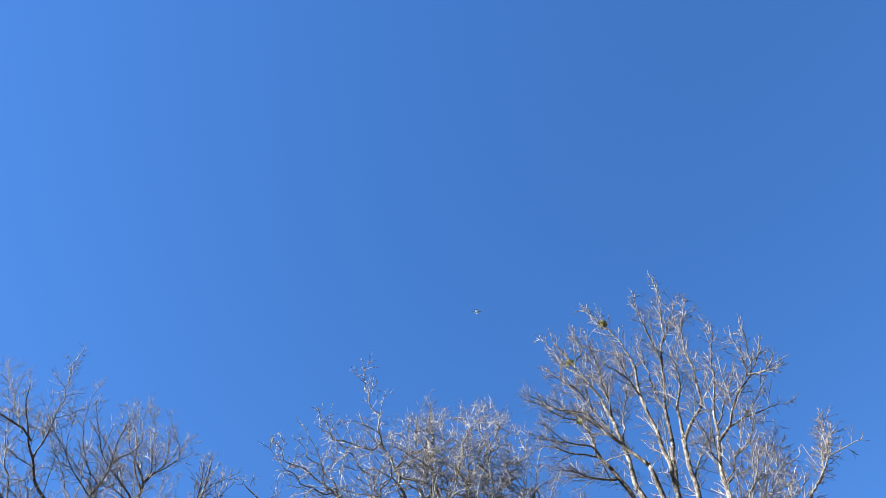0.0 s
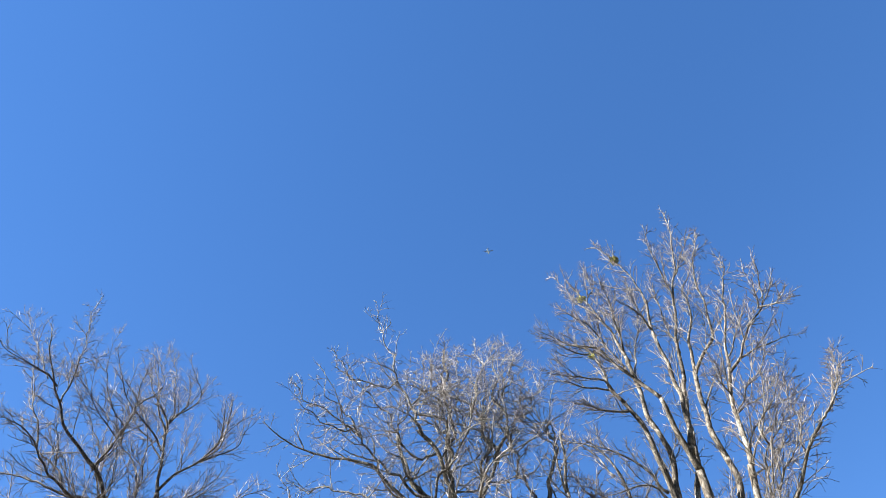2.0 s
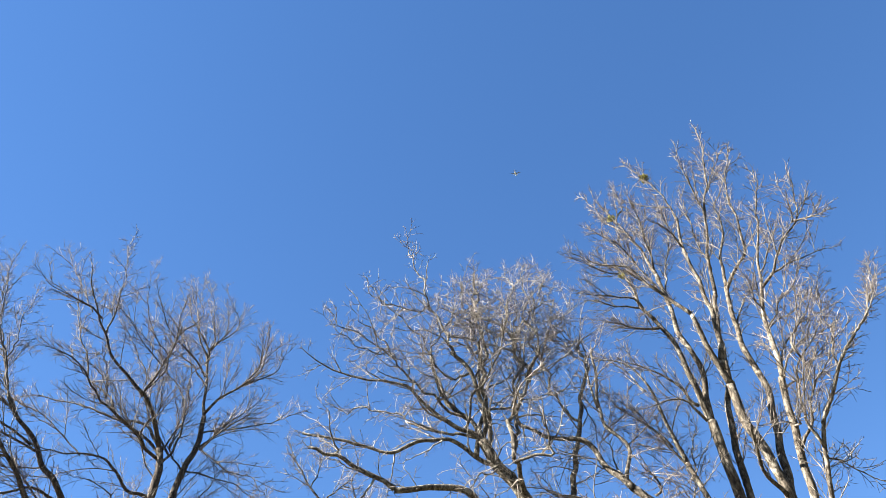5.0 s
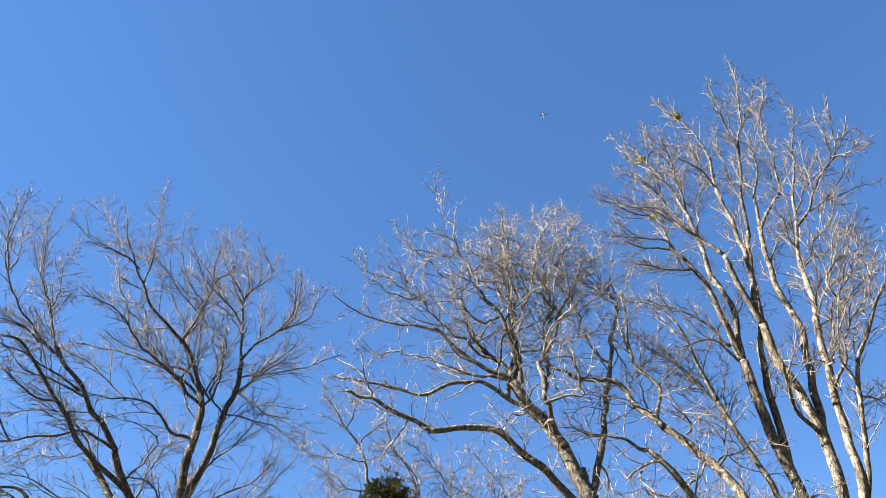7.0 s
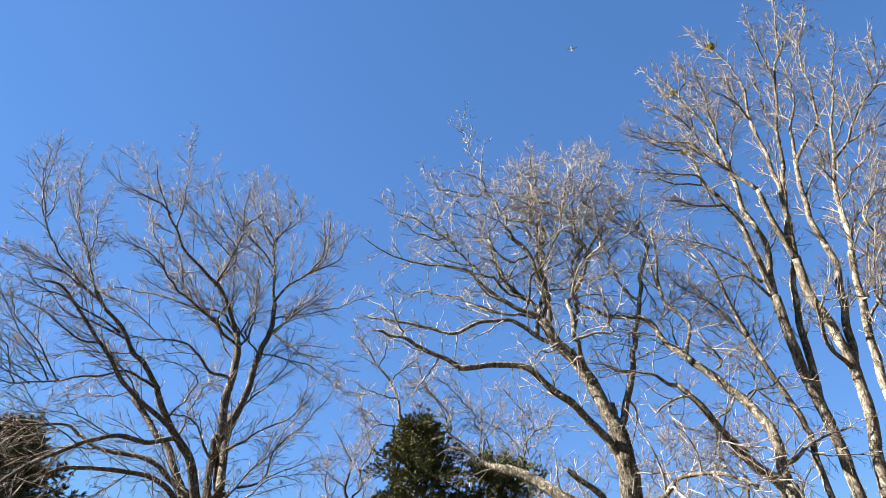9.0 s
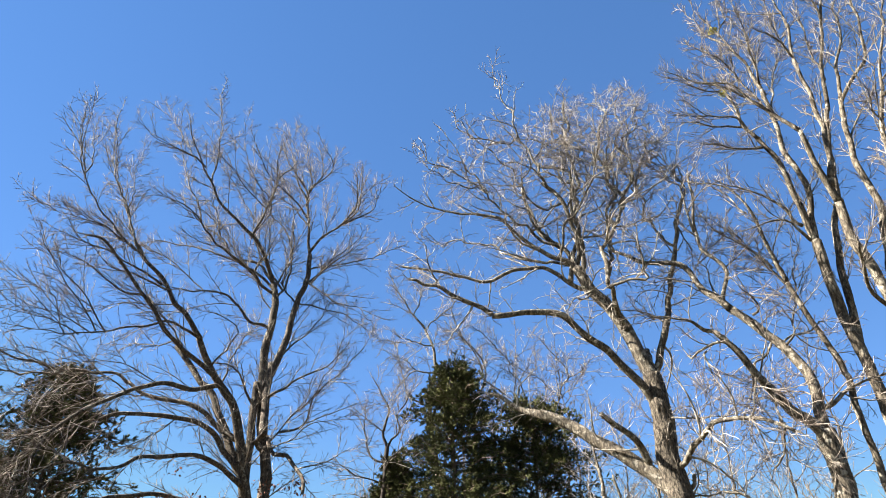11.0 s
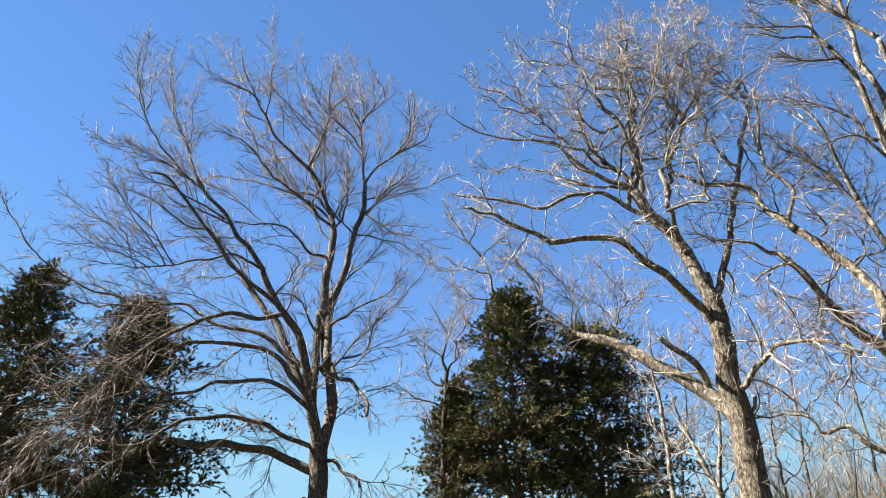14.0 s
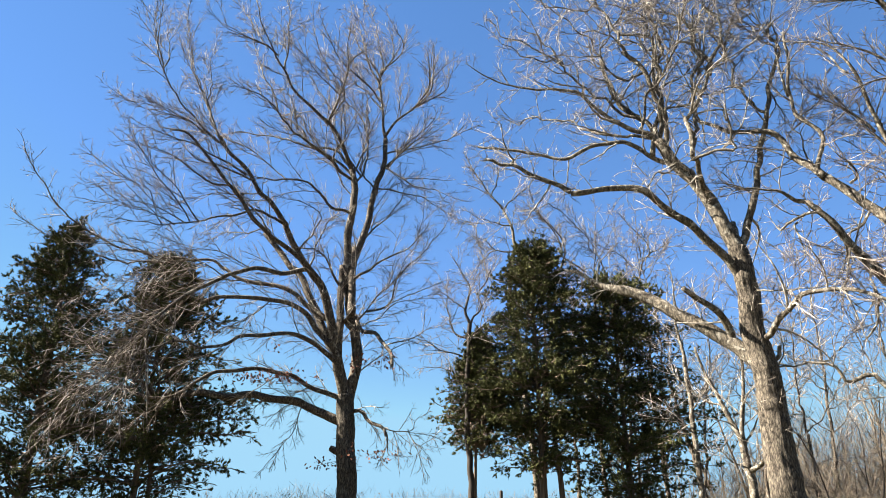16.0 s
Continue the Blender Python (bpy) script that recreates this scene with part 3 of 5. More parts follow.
spreading_oak.limb(0.023, 0.005, -0.9, 1.6, (-3.69, 17.58), (-4.28, 18.81), (-5.14, 20.61), (-5.83, 22.48))
spreading_oak.limb(0.052, 0.009, 0.4, 2.2, (-0.51, 13.39), (-1.09, 14.10), (-1.97, 14.79), (-2.68, 15.62), (-3.50, 16.57), (-4.17, 17.23), (-4.92, 17.84), (-5.64, 18.44))
spreading_oak.limb(0.037, 0.008, 1.5, 3.0, (-3.50, 16.57), (-3.92, 17.74), (-4.42, 19.07), (-4.88, 20.46), (-5.29, 21.92))
spreading_oak.limb(0.036, 0.007, 1.2, 2.6, (-2.68, 15.62), (-2.94, 16.89), (-3.37, 17.70), (-4.09, 17.97), (-4.97, 18.55))
spreading_oak.limb(0.043, 0.009, -0.0, -0.8, (-1.49, 15.15), (-1.13, 16.09), (-0.96, 16.77), (-0.80, 17.46), (-0.95, 18.36), (-0.93, 19.25))
spreading_oak.limb(0.024, 0.005, -0.3, -1.6, (-0.97, 16.70), (-1.53, 17.24), (-1.99, 18.05), (-2.16, 18.82), (-2.10, 19.48))
spreading_oak.limb(0.024, 0.005, -0.5, 0.2, (-0.82, 17.54), (-0.35, 18.29), (-0.13, 19.11), (-0.67, 20.20), (-1.15, 20.69))
spreading_oak.limb(0.024, 0.005, -0.3, -2.4, (-1.09, 16.27), (-1.88, 16.67), (-2.48, 17.02), (-2.87, 17.27), (-3.26, 17.65))
spreading_oak.limb(0.043, 0.007, 1.5, 1.4, (0.34, 17.80), (0.31, 18.48), (0.01, 19.00), (-0.51, 19.91), (-0.80, 20.89), (-0.93, 21.70))
spreading_oak.limb(0.039, 0.008, 1.5, 2.8, (0.33, 17.92), (0.47, 19.33), (0.31, 20.39), (0.01, 21.86), (-0.30, 23.32))
spreading_oak.limb(0.035, 0.007, 1.8, 0.6, (0.44, 19.07), (0.91, 19.41), (1.22, 19.92), (0.90, 20.37), (0.56, 20.74))
spreading_oak.limb(0.038, 0.008, 1.4, 3.2, (0.43, 16.95), (-0.15, 18.04), (-0.77, 18.83), (-1.29, 19.63), (-1.93, 20.75))
spreading_oak.limb(0.037, 0.006, 0.5, -1.8, (1.73, 16.56), (2.08, 16.75), (2.08, 17.18), (1.92, 17.54))
spreading_oak.limb(0.037, 0.007, 0.6, -0.2, (1.55, 16.44), (2.55, 16.91), (2.99, 17.51), (3.14, 18.20))
spreading_oak.limb(0.022, 0.005, 0.8, 0.8, (1.18, 16.20), (1.13, 17.28), (1.16, 18.14))
spreading_oak.limb(0.035, 0.006, 0.9, -2.6, (0.73, 14.00), (1.03, 14.07), (1.63, 14.11), (2.20, 14.13))
spreading_oak.limb(0.035, 0.007, 0.8, 1.2, (0.37, 13.00), (-0.26, 13.96), (-0.11, 14.99), (-0.38, 16.02), (-0.67, 17.09))
spreading_oak.limb(0.035, 0.006, 0.7, -1.4, (-1.25, 14.22), (-0.92, 14.60), (-0.86, 15.08), (-1.08, 15.42))
spreading_oak.limb(0.022, 0.004, -1.9, -3.6, (-3.99, 8.55), (-4.76, 8.78), (-5.46, 8.62), (-6.06, 8.13), (-6.65, 7.82), (-7.18, 7.36))
spreading_oak.limb(0.021, 0.004, -2.7, -4.6, (-5.25, 7.34), (-5.56, 6.31), (-5.68, 5.30), (-5.86, 4.66), (-6.24, 4.04))
spreading_oak.limb(0.022, 0.004, -1.5, -3.2, (-4.71, 7.87), (-5.43, 7.32), (-5.98, 6.53), (-6.47, 5.79), (-6.84, 4.80))
spreading_oak.limb(0.020, 0.004, -2.6, -2.0, (-3.76, 6.27), (-4.51, 5.91), (-5.06, 5.31), (-5.43, 4.43))
spreading_oak.limb(0.021, 0.004, -1.6, -1.2, (-5.09, 5.08), (-5.59, 4.66), (-6.31, 4.21), (-6.85, 3.61))
spreading_oak.limb(0.020, 0.004, -1.5, -4.0, (-3.26, 9.00), (-4.02, 9.12), (-4.71, 9.05), (-5.47, 8.84), (-6.17, 8.85))
spreading_oak.limb(0.020, 0.004, -0.9, -2.4, (-2.75, 8.23), (-3.29, 7.52), (-3.81, 7.03), (-4.29, 6.56))
spreading_oak.limb(0.016, 0.004, -3.6, -3.0, (-5.53, 5.33), (-6.22, 5.50), (-7.00, 5.66), (-7.74, 5.54))
spreading_oak.limb(0.039, 0.007, -0.2, -2.2, (0.21, 8.17), (0.87, 8.37), (1.38, 9.24), (2.25, 10.17), (2.62, 10.76))
spreading_oak.limb(0.037, 0.007, 0.4, 1.2, (-0.14, 10.80), (0.99, 12.20), (1.45, 13.19), (2.08, 14.27))
spreading_oak.limb(0.035, 0.007, 0.8, 2.0, (0.39, 13.13), (1.30, 13.11), (2.30, 13.17), (3.35, 12.71))
spreading_oak.limb(0.034, 0.005, -1.0, -2.6, (-2.04, 9.84), (-1.41, 10.73), (-1.95, 11.08), (-2.50, 11.02))
spreading_oak.limb(0.034, 0.006, -0.9, 1.4, (-1.69, 9.30), (-1.25, 11.38), (-0.87, 12.32), (-1.00, 13.44))
spreading_oak.limb(0.047, 0.011, 0.1, -1.8, (-0.67, 9.05), (-0.91, 9.29), (-1.12, 9.69), (-1.52, 9.90), (-2.01, 9.68))
spreading_oak.limb(0.023, 0.004, -0.8, -1.6, (0.00, 7.49), (0.57, 7.79), (1.08, 8.13), (1.76, 8.28), (2.62, 8.42))
spreading_oak.crown(TWIG_OAK, FINE_OAK, (0.60, (0.8, 2.3), (22, 50), 0.12, 8, 0.13), (0.18, (0.3, 1.15), (25, 55), 0.12, 4, 0.16), (0.11, (0.13, 0.46), (28, 60), 0.14, 3, 0.15), suckers=5, limit=0.13, begin=0.1, sag=8.5, smallest=0.0048, body=0.0078)

gnarled_oak = Tree("oak_tree", pose(8.09, 17.19, 0, 0, 0, -25.18), BARK_GREY, "old leafless oak with leaning trunk and a broken limb", 2, trunk_bark=BARK_TRUNK_GREY, gnarl=1.3)
gnarled_oak.limb(0.449, 0.242, 0.0, 0.0, (0.00, -0.10), (0.01, 1.73), (-0.06, 2.71), (-0.07, 4.62), (-0.14, 5.54), (-0.23, 6.42), (-0.16, 7.32), (-0.16, 7.95), (-0.24, 8.60), name="trunk")
gnarled_oak.limb(0.211, 0.156, 0.0, -0.4, (-0.22, 8.43), (-0.61, 9.65), (-0.92, 10.37), (-1.22, 10.94), (-1.54, 11.40), (-1.85, 12.06))
gnarled_oak.limb(0.113, 0.093, -0.0, 0.2, (-0.33, 8.76), (-0.23, 9.09), (-0.24, 9.48))
gnarled_oak.limb(0.113, 0.052, 0.0, 1.2, (-0.23, 8.49), (0.25, 9.60), (0.55, 10.67), (0.82, 11.99), (1.15, 13.17), (1.57, 14.37), (1.84, 15.09))
gnarled_oak.limb(0.044, 0.011, 1.2, 1.8, (1.81, 15.03), (1.83, 15.86), (1.41, 16.53), (0.80, 17.09))
gnarled_oak.limb(0.109, 0.053, -0.2, -1.4, (-0.78, 10.04), (-0.87, 10.49), (-0.94, 10.77))
gnarled_oak.limb(0.045, 0.025, -1.4, -2.0, (-0.93, 10.75), (-0.41, 10.79), (-0.02, 10.77), (0.15, 10.81), (0.03, 11.31), (0.03, 11.85))
gnarled_oak.limb(0.060, 0.013, -1.4, 1.0, (-0.94, 10.77), (-0.92, 11.73), (-0.69, 12.87), (-0.41, 14.62), (-0.04, 16.79))
gnarled_oak.limb(0.072, 0.035, -0.3, -1.6, (-1.48, 11.32), (-1.91, 11.44), (-2.40, 11.86), (-2.85, 12.05), (-3.39, 12.12), (-3.88, 12.06), (-4.29, 11.89), (-4.69, 11.96), (-5.25, 12.16), (-6.00, 12.26), (-6.42, 12.38), (-7.01, 12.56))
gnarled_oak.limb(0.082, 0.014, -0.4, -1.2, (-1.79, 11.94), (-2.06, 12.28), (-2.51, 12.49), (-2.96, 12.82), (-3.34, 13.22), (-3.72, 13.69), (-4.18, 14.29), (-4.69, 14.50), (-5.40, 14.66), (-6.12, 14.93), (-6.85, 15.31), (-7.42, 15.88))
gnarled_oak.limb(0.074, 0.038, -0.4, 0.8, (-1.91, 12.09), (-2.20, 13.01), (-2.65, 13.63), (-2.91, 14.15), (-3.09, 14.72), (-3.34, 15.60), (-3.51, 16.34))
gnarled_oak.limb(0.049, 0.013, -0.4, 1.4, (-2.01, 12.22), (-2.56, 12.57), (-3.45, 12.98), (-3.99, 13.55), (-4.57, 14.03), (-5.61, 14.50), (-6.50, 14.77), (-7.42, 15.54))
gnarled_oak.limb(0.074, 0.035, -0.4, -0.6, (-1.85, 12.06), (-1.68, 12.79), (-1.65, 13.73), (-1.61, 14.70), (-1.43, 15.96))
gnarled_oak.limb(0.081, 0.060, -0.4, -1.0, (-1.68, 11.70), (-1.56, 12.61), (-1.67, 13.28), (-1.84, 13.82), (-1.95, 14.20), (-2.24, 14.68), (-2.50, 14.98))
gnarled_oak.limb(0.053, 0.010, -1.0, -0.8, (-2.34, 14.79), (-2.56, 15.77), (-2.88, 16.46), (-3.19, 17.42), (-3.32, 18.36), (-3.64, 19.69), (-3.78, 20.87))
gnarled_oak.limb(0.032, 0.008, -0.9, -1.6, (-3.13, 17.25), (-3.65, 17.06), (-4.19, 17.09), (-4.71, 17.35), (-4.99, 17.91))
gnarled_oak.limb(0.031, 0.008, -0.9, 0.5, (-2.74, 16.15), (-2.27, 16.98), (-1.69, 17.75), (-1.41, 19.42), wander=2.0)
gnarled_oak.limb(0.126, 0.076, 0.0, -2.2, (-0.16, 7.55), (-0.67, 8.34), (-1.06, 8.90), (-1.53, 9.43), (-2.02, 9.91), (-2.41, 10.14), (-3.24, 10.14), (-4.08, 10.11))
gnarled_oak.limb(0.076, 0.039, -2.2, -3.0, (-4.08, 10.11), (-4.49, 10.37), (-5.04, 10.74), (-5.61, 11.03), (-6.20, 11.16))
gnarled_oak.limb(0.033, 0.006, -2.8, -3.4, (-5.51, 10.98), (-5.58, 11.47), (-5.61, 11.91), (-5.88, 12.35))
gnarled_oak.limb(0.034, 0.006, -0.3, -2.6, (-1.39, 11.19), (-1.83, 10.72), (-2.06, 10.06), (-2.32, 9.66))
gnarled_oak.limb(0.212, 0.141, 0.0, 0.8, (-0.13, 5.45), (-0.70, 6.07), (-1.33, 6.64), (-2.16, 7.27), (-2.89, 7.83), (-3.53, 8.14))
gnarled_oak.limb(0.138, 0.028, 0.8, 1.5, (-3.47, 8.11), (-4.23, 8.49), (-4.69, 8.89), (-5.35, 9.30))
gnarled_oak.limb(0.109, 0.066, 0.2, -0.8, (-0.70, 6.07), (-0.81, 6.59), (-1.05, 6.95), (-1.44, 7.32), (-1.68, 7.51))
gnarled_oak.limb(0.085, 0.035, 0.0, -2.5, (-0.18, 5.94), (0.29, 6.27), (0.66, 6.56), (0.99, 6.72), (1.34, 6.72), (1.67, 6.67), (2.14, 6.38), (2.52, 6.11))
gnarled_oak.limb(0.036, 0.009, 0.0, 1.0, (-0.14, 5.54), (0.33, 5.43), (0.80, 5.56), (1.39, 5.60))
gnarled_oak.limb(0.033, 0.008, 0.4, 0.2, (0.52, 10.57), (0.20, 10.49), (-0.19, 10.61), (-0.52, 10.58))
gnarled_oak.limb(0.064, 0.042, 0.1, 0.0, (0.07, 5.49), (0.26, 5.68), (0.31, 5.89))
gnarled_oak.limb(0.075, 0.043, -0.5, 0.6, (-2.05, 11.56), (-1.78, 12.91), (-1.63, 14.27), (-1.59, 15.78), (-1.62, 17.75), (-1.58, 19.59), wander=2.0)
gnarled_oak.limb(0.070, 0.016, -1.4, 1.6, (-0.94, 10.86), (-0.85, 12.20), (-0.29, 13.90), (0.18, 15.52), (0.16, 17.77), (0.15, 20.50), wander=2.0)
gnarled_oak.limb(0.050, 0.014, -0.6, 2.4, (-0.75, 12.56), (-0.41, 14.68), (-0.55, 17.31), (-0.24, 19.44), (-0.55, 21.52), wander=2.0)
gnarled_oak.limb(0.052, 0.012, -0.2, -1.5, (-2.17, 12.93), (-2.93, 13.47), (-3.58, 14.10), (-4.07, 14.74), (-4.49, 15.40), (-5.30, 16.12), (-6.05, 16.64), (-6.58, 17.27))
gnarled_oak.limb(0.046, 0.013, 0.0, -0.5, (-2.49, 13.40), (-2.85, 14.07), (-3.25, 14.99), (-3.27, 15.88), (-3.72, 16.66), (-4.49, 17.42), (-5.25, 18.41), (-5.39, 19.02))
gnarled_oak.limb(0.044, 0.011, -0.5, -2.2, (-2.31, 12.39), (-1.75, 13.54), (-0.94, 14.56), (-0.44, 15.91), (0.37, 16.82))
gnarled_oak.limb(0.038, 0.009, -0.5, 1.8, (-1.62, 14.44), (-2.26, 16.28), (-2.42, 18.52), (-2.61, 20.62), wander=2.0)
gnarled_oak.limb(0.038, 0.009, -0.2, 2.8, (-0.29, 13.90), (0.56, 15.90), (1.30, 17.73), (1.93, 19.73), wander=2.0)
gnarled_oak.limb(0.046, 0.014, 0.8, 2.2, (1.09, 12.96), (0.48, 14.40), (0.30, 15.80), (0.95, 17.44), (1.24, 19.99), wander=2.0)
gnarled_oak.limb(0.039, 0.008, -0.9, -1.4, (-4.34, 15.16), (-4.70, 15.84), (-5.07, 16.31), (-5.42, 16.62), (-5.50, 17.12))
gnarled_oak.limb(0.031, 0.008, -0.9, -1.8, (-4.34, 15.16), (-5.07, 15.48), (-5.50, 15.64), (-5.83, 15.90), (-6.20, 16.23), (-6.44, 16.66))
gnarled_oak.limb(0.037, 0.009, -0.8, -1.0, (-1.97, 14.25), (-2.55, 14.11), (-3.12, 14.70), (-3.49, 15.05), (-4.00, 15.03), (-4.33, 15.10))
gnarled_oak.limb(0.031, 0.008, -0.9, 0.6, (-2.59, 15.83), (-2.25, 15.75), (-1.86, 15.62), (-1.59, 16.82), (-1.57, 18.50), wander=2.0)
gnarled_oak.limb(0.069, 0.014, -0.1, 0.4, (-0.21, 14.08), (-0.13, 14.64), (-0.54, 15.22), (-0.49, 15.94), (-0.83, 16.61), (-1.62, 17.24), (-2.16, 17.72), (-2.54, 18.08))
gnarled_oak.limb(0.032, 0.008, 0.2, 1.0, (-0.80, 16.55), (-0.68, 17.26), (-0.79, 18.08), (-1.05, 18.45), (-1.52, 18.97), (-1.80, 19.51), wander=2.0)
gnarled_oak.limb(0.031, 0.008, 0.1, 0.0, (-0.49, 15.87), (-0.31, 16.33), (0.15, 17.00), (0.19, 17.70), (0.34, 18.88), wander=2.0)
gnarled_oak.limb(0.028, 0.008, 0.1, 0.4, (0.15, 17.00), (0.57, 17.44), (0.82, 18.27), (0.78, 18.96), wander=2.0)
gnarled_oak.limb(0.038, 0.006, 0.0, 0.8, (-0.51, 15.17), (-0.62, 16.16), (-0.30, 17.39), (0.09, 18.38), (0.12, 19.39), wander=2.0)
gnarled_oak.limb(0.040, 0.006, 1.5, 1.6, (0.36, 15.95), (0.24, 17.43), (0.20, 18.47), (0.69, 19.35), (0.87, 19.96), wander=2.0)
gnarled_oak.limb(0.037, 0.006, 1.2, 2.4, (1.76, 14.90), (1.89, 16.01), (1.62, 17.01), (1.58, 18.47), (1.52, 19.62), wander=2.0)
gnarled_oak.limb(0.031, 0.006, 1.4, 2.0, (1.86, 15.71), (1.63, 16.69), (0.76, 16.92), (0.38, 17.52))
gnarled_oak.limb(0.025, 0.005, -1.9, -0.6, (0.03, 11.41), (-0.12, 11.99), (-0.28, 12.60), (-0.03, 12.91), (0.32, 13.38))
gnarled_oak.limb(0.029, 0.005, 1.0, 2.2, (1.34, 13.72), (1.59, 13.13), (1.52, 12.77), (1.72, 12.58))
gnarled_oak.limb(0.030, 0.006, -0.4, -1.4, (-1.86, 15.62), (-1.85, 16.40), (-2.31, 16.72), (-2.80, 16.83), (-3.27, 17.16))
gnarled_oak.limb(0.033, 0.005, -0.9, -2.0, (-2.29, 14.73), (-2.74, 15.41), (-3.36, 15.74), (-4.01, 15.77), (-4.66, 16.01))
gnarled_oak.limb(0.030, 0.005, -0.9, -2.4, (-3.01, 14.59), (-3.14, 15.03), (-2.77, 15.35), (-2.69, 16.07), (-2.36, 16.68))
gnarled_oak.limb(0.032, 0.005, -0.6, -1.0, (-1.62, 12.98), (-0.58, 13.07), (0.20, 12.99), (0.82, 13.04), (1.41, 13.01))
gnarled_oak.limb(0.028, 0.004, -0.3, -2.2, (-1.51, 11.36), (-0.99, 11.56), (-0.50, 11.25), (-0.19, 11.04))
gnarled_oak.limb(0.029, 0.006, -0.8, 0.4, (-1.87, 13.92), (-1.36, 14.96), (-1.33, 16.27), (-1.02, 17.85), (-0.97, 19.33), wander=2.0)
gnarled_oak.limb(0.029, 0.006, -0.1, 1.8, (-1.66, 14.02), (-0.89, 14.87), (-1.05, 16.32), (-0.77, 17.54), (-0.87, 18.80), wander=2.0)
gnarled_oak.limb(0.026, 0.007, -0.2, -1.6, (0.05, 7.32), (0.66, 7.22), (1.12, 7.16), (1.51, 7.18), (2.05, 7.15), (2.47, 6.97))
gnarled_oak.crown(TWIG_GREY, FINE_GREY, (0.52, (1.0, 2.8), (38, 78), 0.07, 11, 0.32), (0.2, (0.3, 1.25), (32, 70), 0.08, 5, 0.28), (0.12, (0.13, 0.46), (30, 65), 0.08, 3, 0.22), suckers=13, body=0.0145, limit=0.10, smallest=0.0046)

leaning_oak = Tree("oak_tree", pose(10.18, 14.84, 0, 0, 0, -34.45), BARK_GREY, "leafless oak with long limbs leaning sideways", 3, gnarl=1.2)
leaning_oak.limb(0.238, 0.217, 0.0, 0.0, (-0.00, -0.10), (0.40, 3.56), (0.42, 4.70), (0.47, 5.60), (0.41, 6.32), name="trunk")
leaning_oak.limb(0.140, 0.104, 0.0, 0.4, (0.41, 6.32), (0.43, 6.72), (0.43, 7.43), (0.34, 8.04), (0.09, 8.57), (-0.20, 8.96), (-0.51, 9.38), (-0.95, 9.93))
leaning_oak.limb(0.104, 0.044, 0.4, 1.0, (-0.91, 9.88), (-1.41, 10.53), (-1.67, 11.18), (-1.98, 11.67), (-2.89, 12.12), (-3.33, 12.63), (-3.99, 13.06))
leaning_oak.limb(0.152, 0.062, 0.0, -1.0, (0.42, 6.12), (0.20, 6.45), (-0.07, 6.72), (-0.32, 7.13), (-0.56, 7.55), (-0.82, 7.98), (-1.08, 8.42), (-1.36, 8.80))
leaning_oak.limb(0.055, 0.010, -1.0, -1.6, (-1.34, 8.77), (-1.68, 9.04), (-2.14, 9.22), (-2.61, 9.22))
leaning_oak.limb(0.065, 0.016, 0.0, 0.8, (0.43, 6.79), (0.84, 7.02), (1.25, 7.30), (1.70, 7.52), (2.10, 7.60))
leaning_oak.limb(0.036, 0.023, 0.3, -0.2, (-0.10, 8.82), (-0.56, 8.30), (-0.67, 7.81))
leaning_oak.limb(0.028, 0.005, -0.5, -1.4, (-0.41, 7.28), (-0.35, 6.37), (0.08, 5.78), (0.30, 4.97))
leaning_oak.limb(0.061, 0.036, 0.4, 0.8, (-1.04, 10.05), (-0.76, 11.04), (-1.29, 12.01), (-1.37, 12.80), (-1.21, 13.83), (-1.13, 14.72))
leaning_oak.limb(0.027, 0.007, 0.5, 1.2, (-0.81, 11.13), (-0.20, 11.62), (0.24, 11.97))
leaning_oak.limb(0.036, 0.007, 0.6, 0.2, (-1.35, 12.58), (-1.44, 13.73), (-1.77, 14.61), (-2.37, 15.18))
leaning_oak.limb(0.040, 0.024, -0.9, -0.6, (-1.11, 8.45), (-1.76, 8.41), (-2.07, 8.44))
leaning_oak.limb(0.029, 0.008, -0.7, -0.8, (-1.64, 8.42), (-1.78, 8.10), (-1.73, 7.71), (-1.86, 7.30))
leaning_oak.limb(0.034, 0.008, -0.7, 0.3, (-0.77, 7.90), (-0.74, 7.49), (-0.85, 7.05), (-1.27, 6.53))
leaning_oak.limb(0.032, 0.021, -0.8, -0.5, (-0.35, 6.37), (-0.53, 5.85), (-0.81, 5.48))
leaning_oak.limb(0.082, 0.025, 0.0, -0.6, (0.40, 3.77), (-0.54, 4.41), (-0.78, 4.76), (-1.02, 4.68), (-1.34, 4.60), (-1.43, 4.78), (-1.60, 5.03), (-2.00, 5.12))
leaning_oak.limb(0.032, 0.007, 0.4, 1.4, (-0.95, 9.93), (-1.22, 10.93), (-1.36, 12.06), (-0.90, 13.07))
leaning_oak.limb(0.029, 0.007, 0.2, 1.8, (0.09, 8.57), (0.56, 9.63), (0.56, 10.91), (0.46, 11.87))
leaning_oak.limb(0.034, 0.009, -0.4, -1.2, (-0.39, 9.24), (-0.24, 9.39), (-0.33, 9.56), (-0.52, 9.73), (-0.59, 9.90))
leaning_oak.limb(0.034, 0.009, -0.4, 0.6, (0.15, 8.31), (0.49, 8.58), (0.98, 8.94), (1.23, 9.21))
leaning_oak.limb(0.030, 0.008, -0.4, -1.6, (-0.66, 7.76), (-0.79, 7.41), (-0.83, 6.89), (-0.95, 6.24))
leaning_oak.crown(TWIG_OAK, FINE_OAK, (0.5, (1.0, 2.8), (35, 78), 0.06, 10, 0.3), (0.16, (0.35, 1.3), (30, 68), 0.04, 5, 0.26), (0.10, (0.14, 0.46), (30, 68), 0.0, 3, 0.22), limit=0.08, smallest=0.0046)

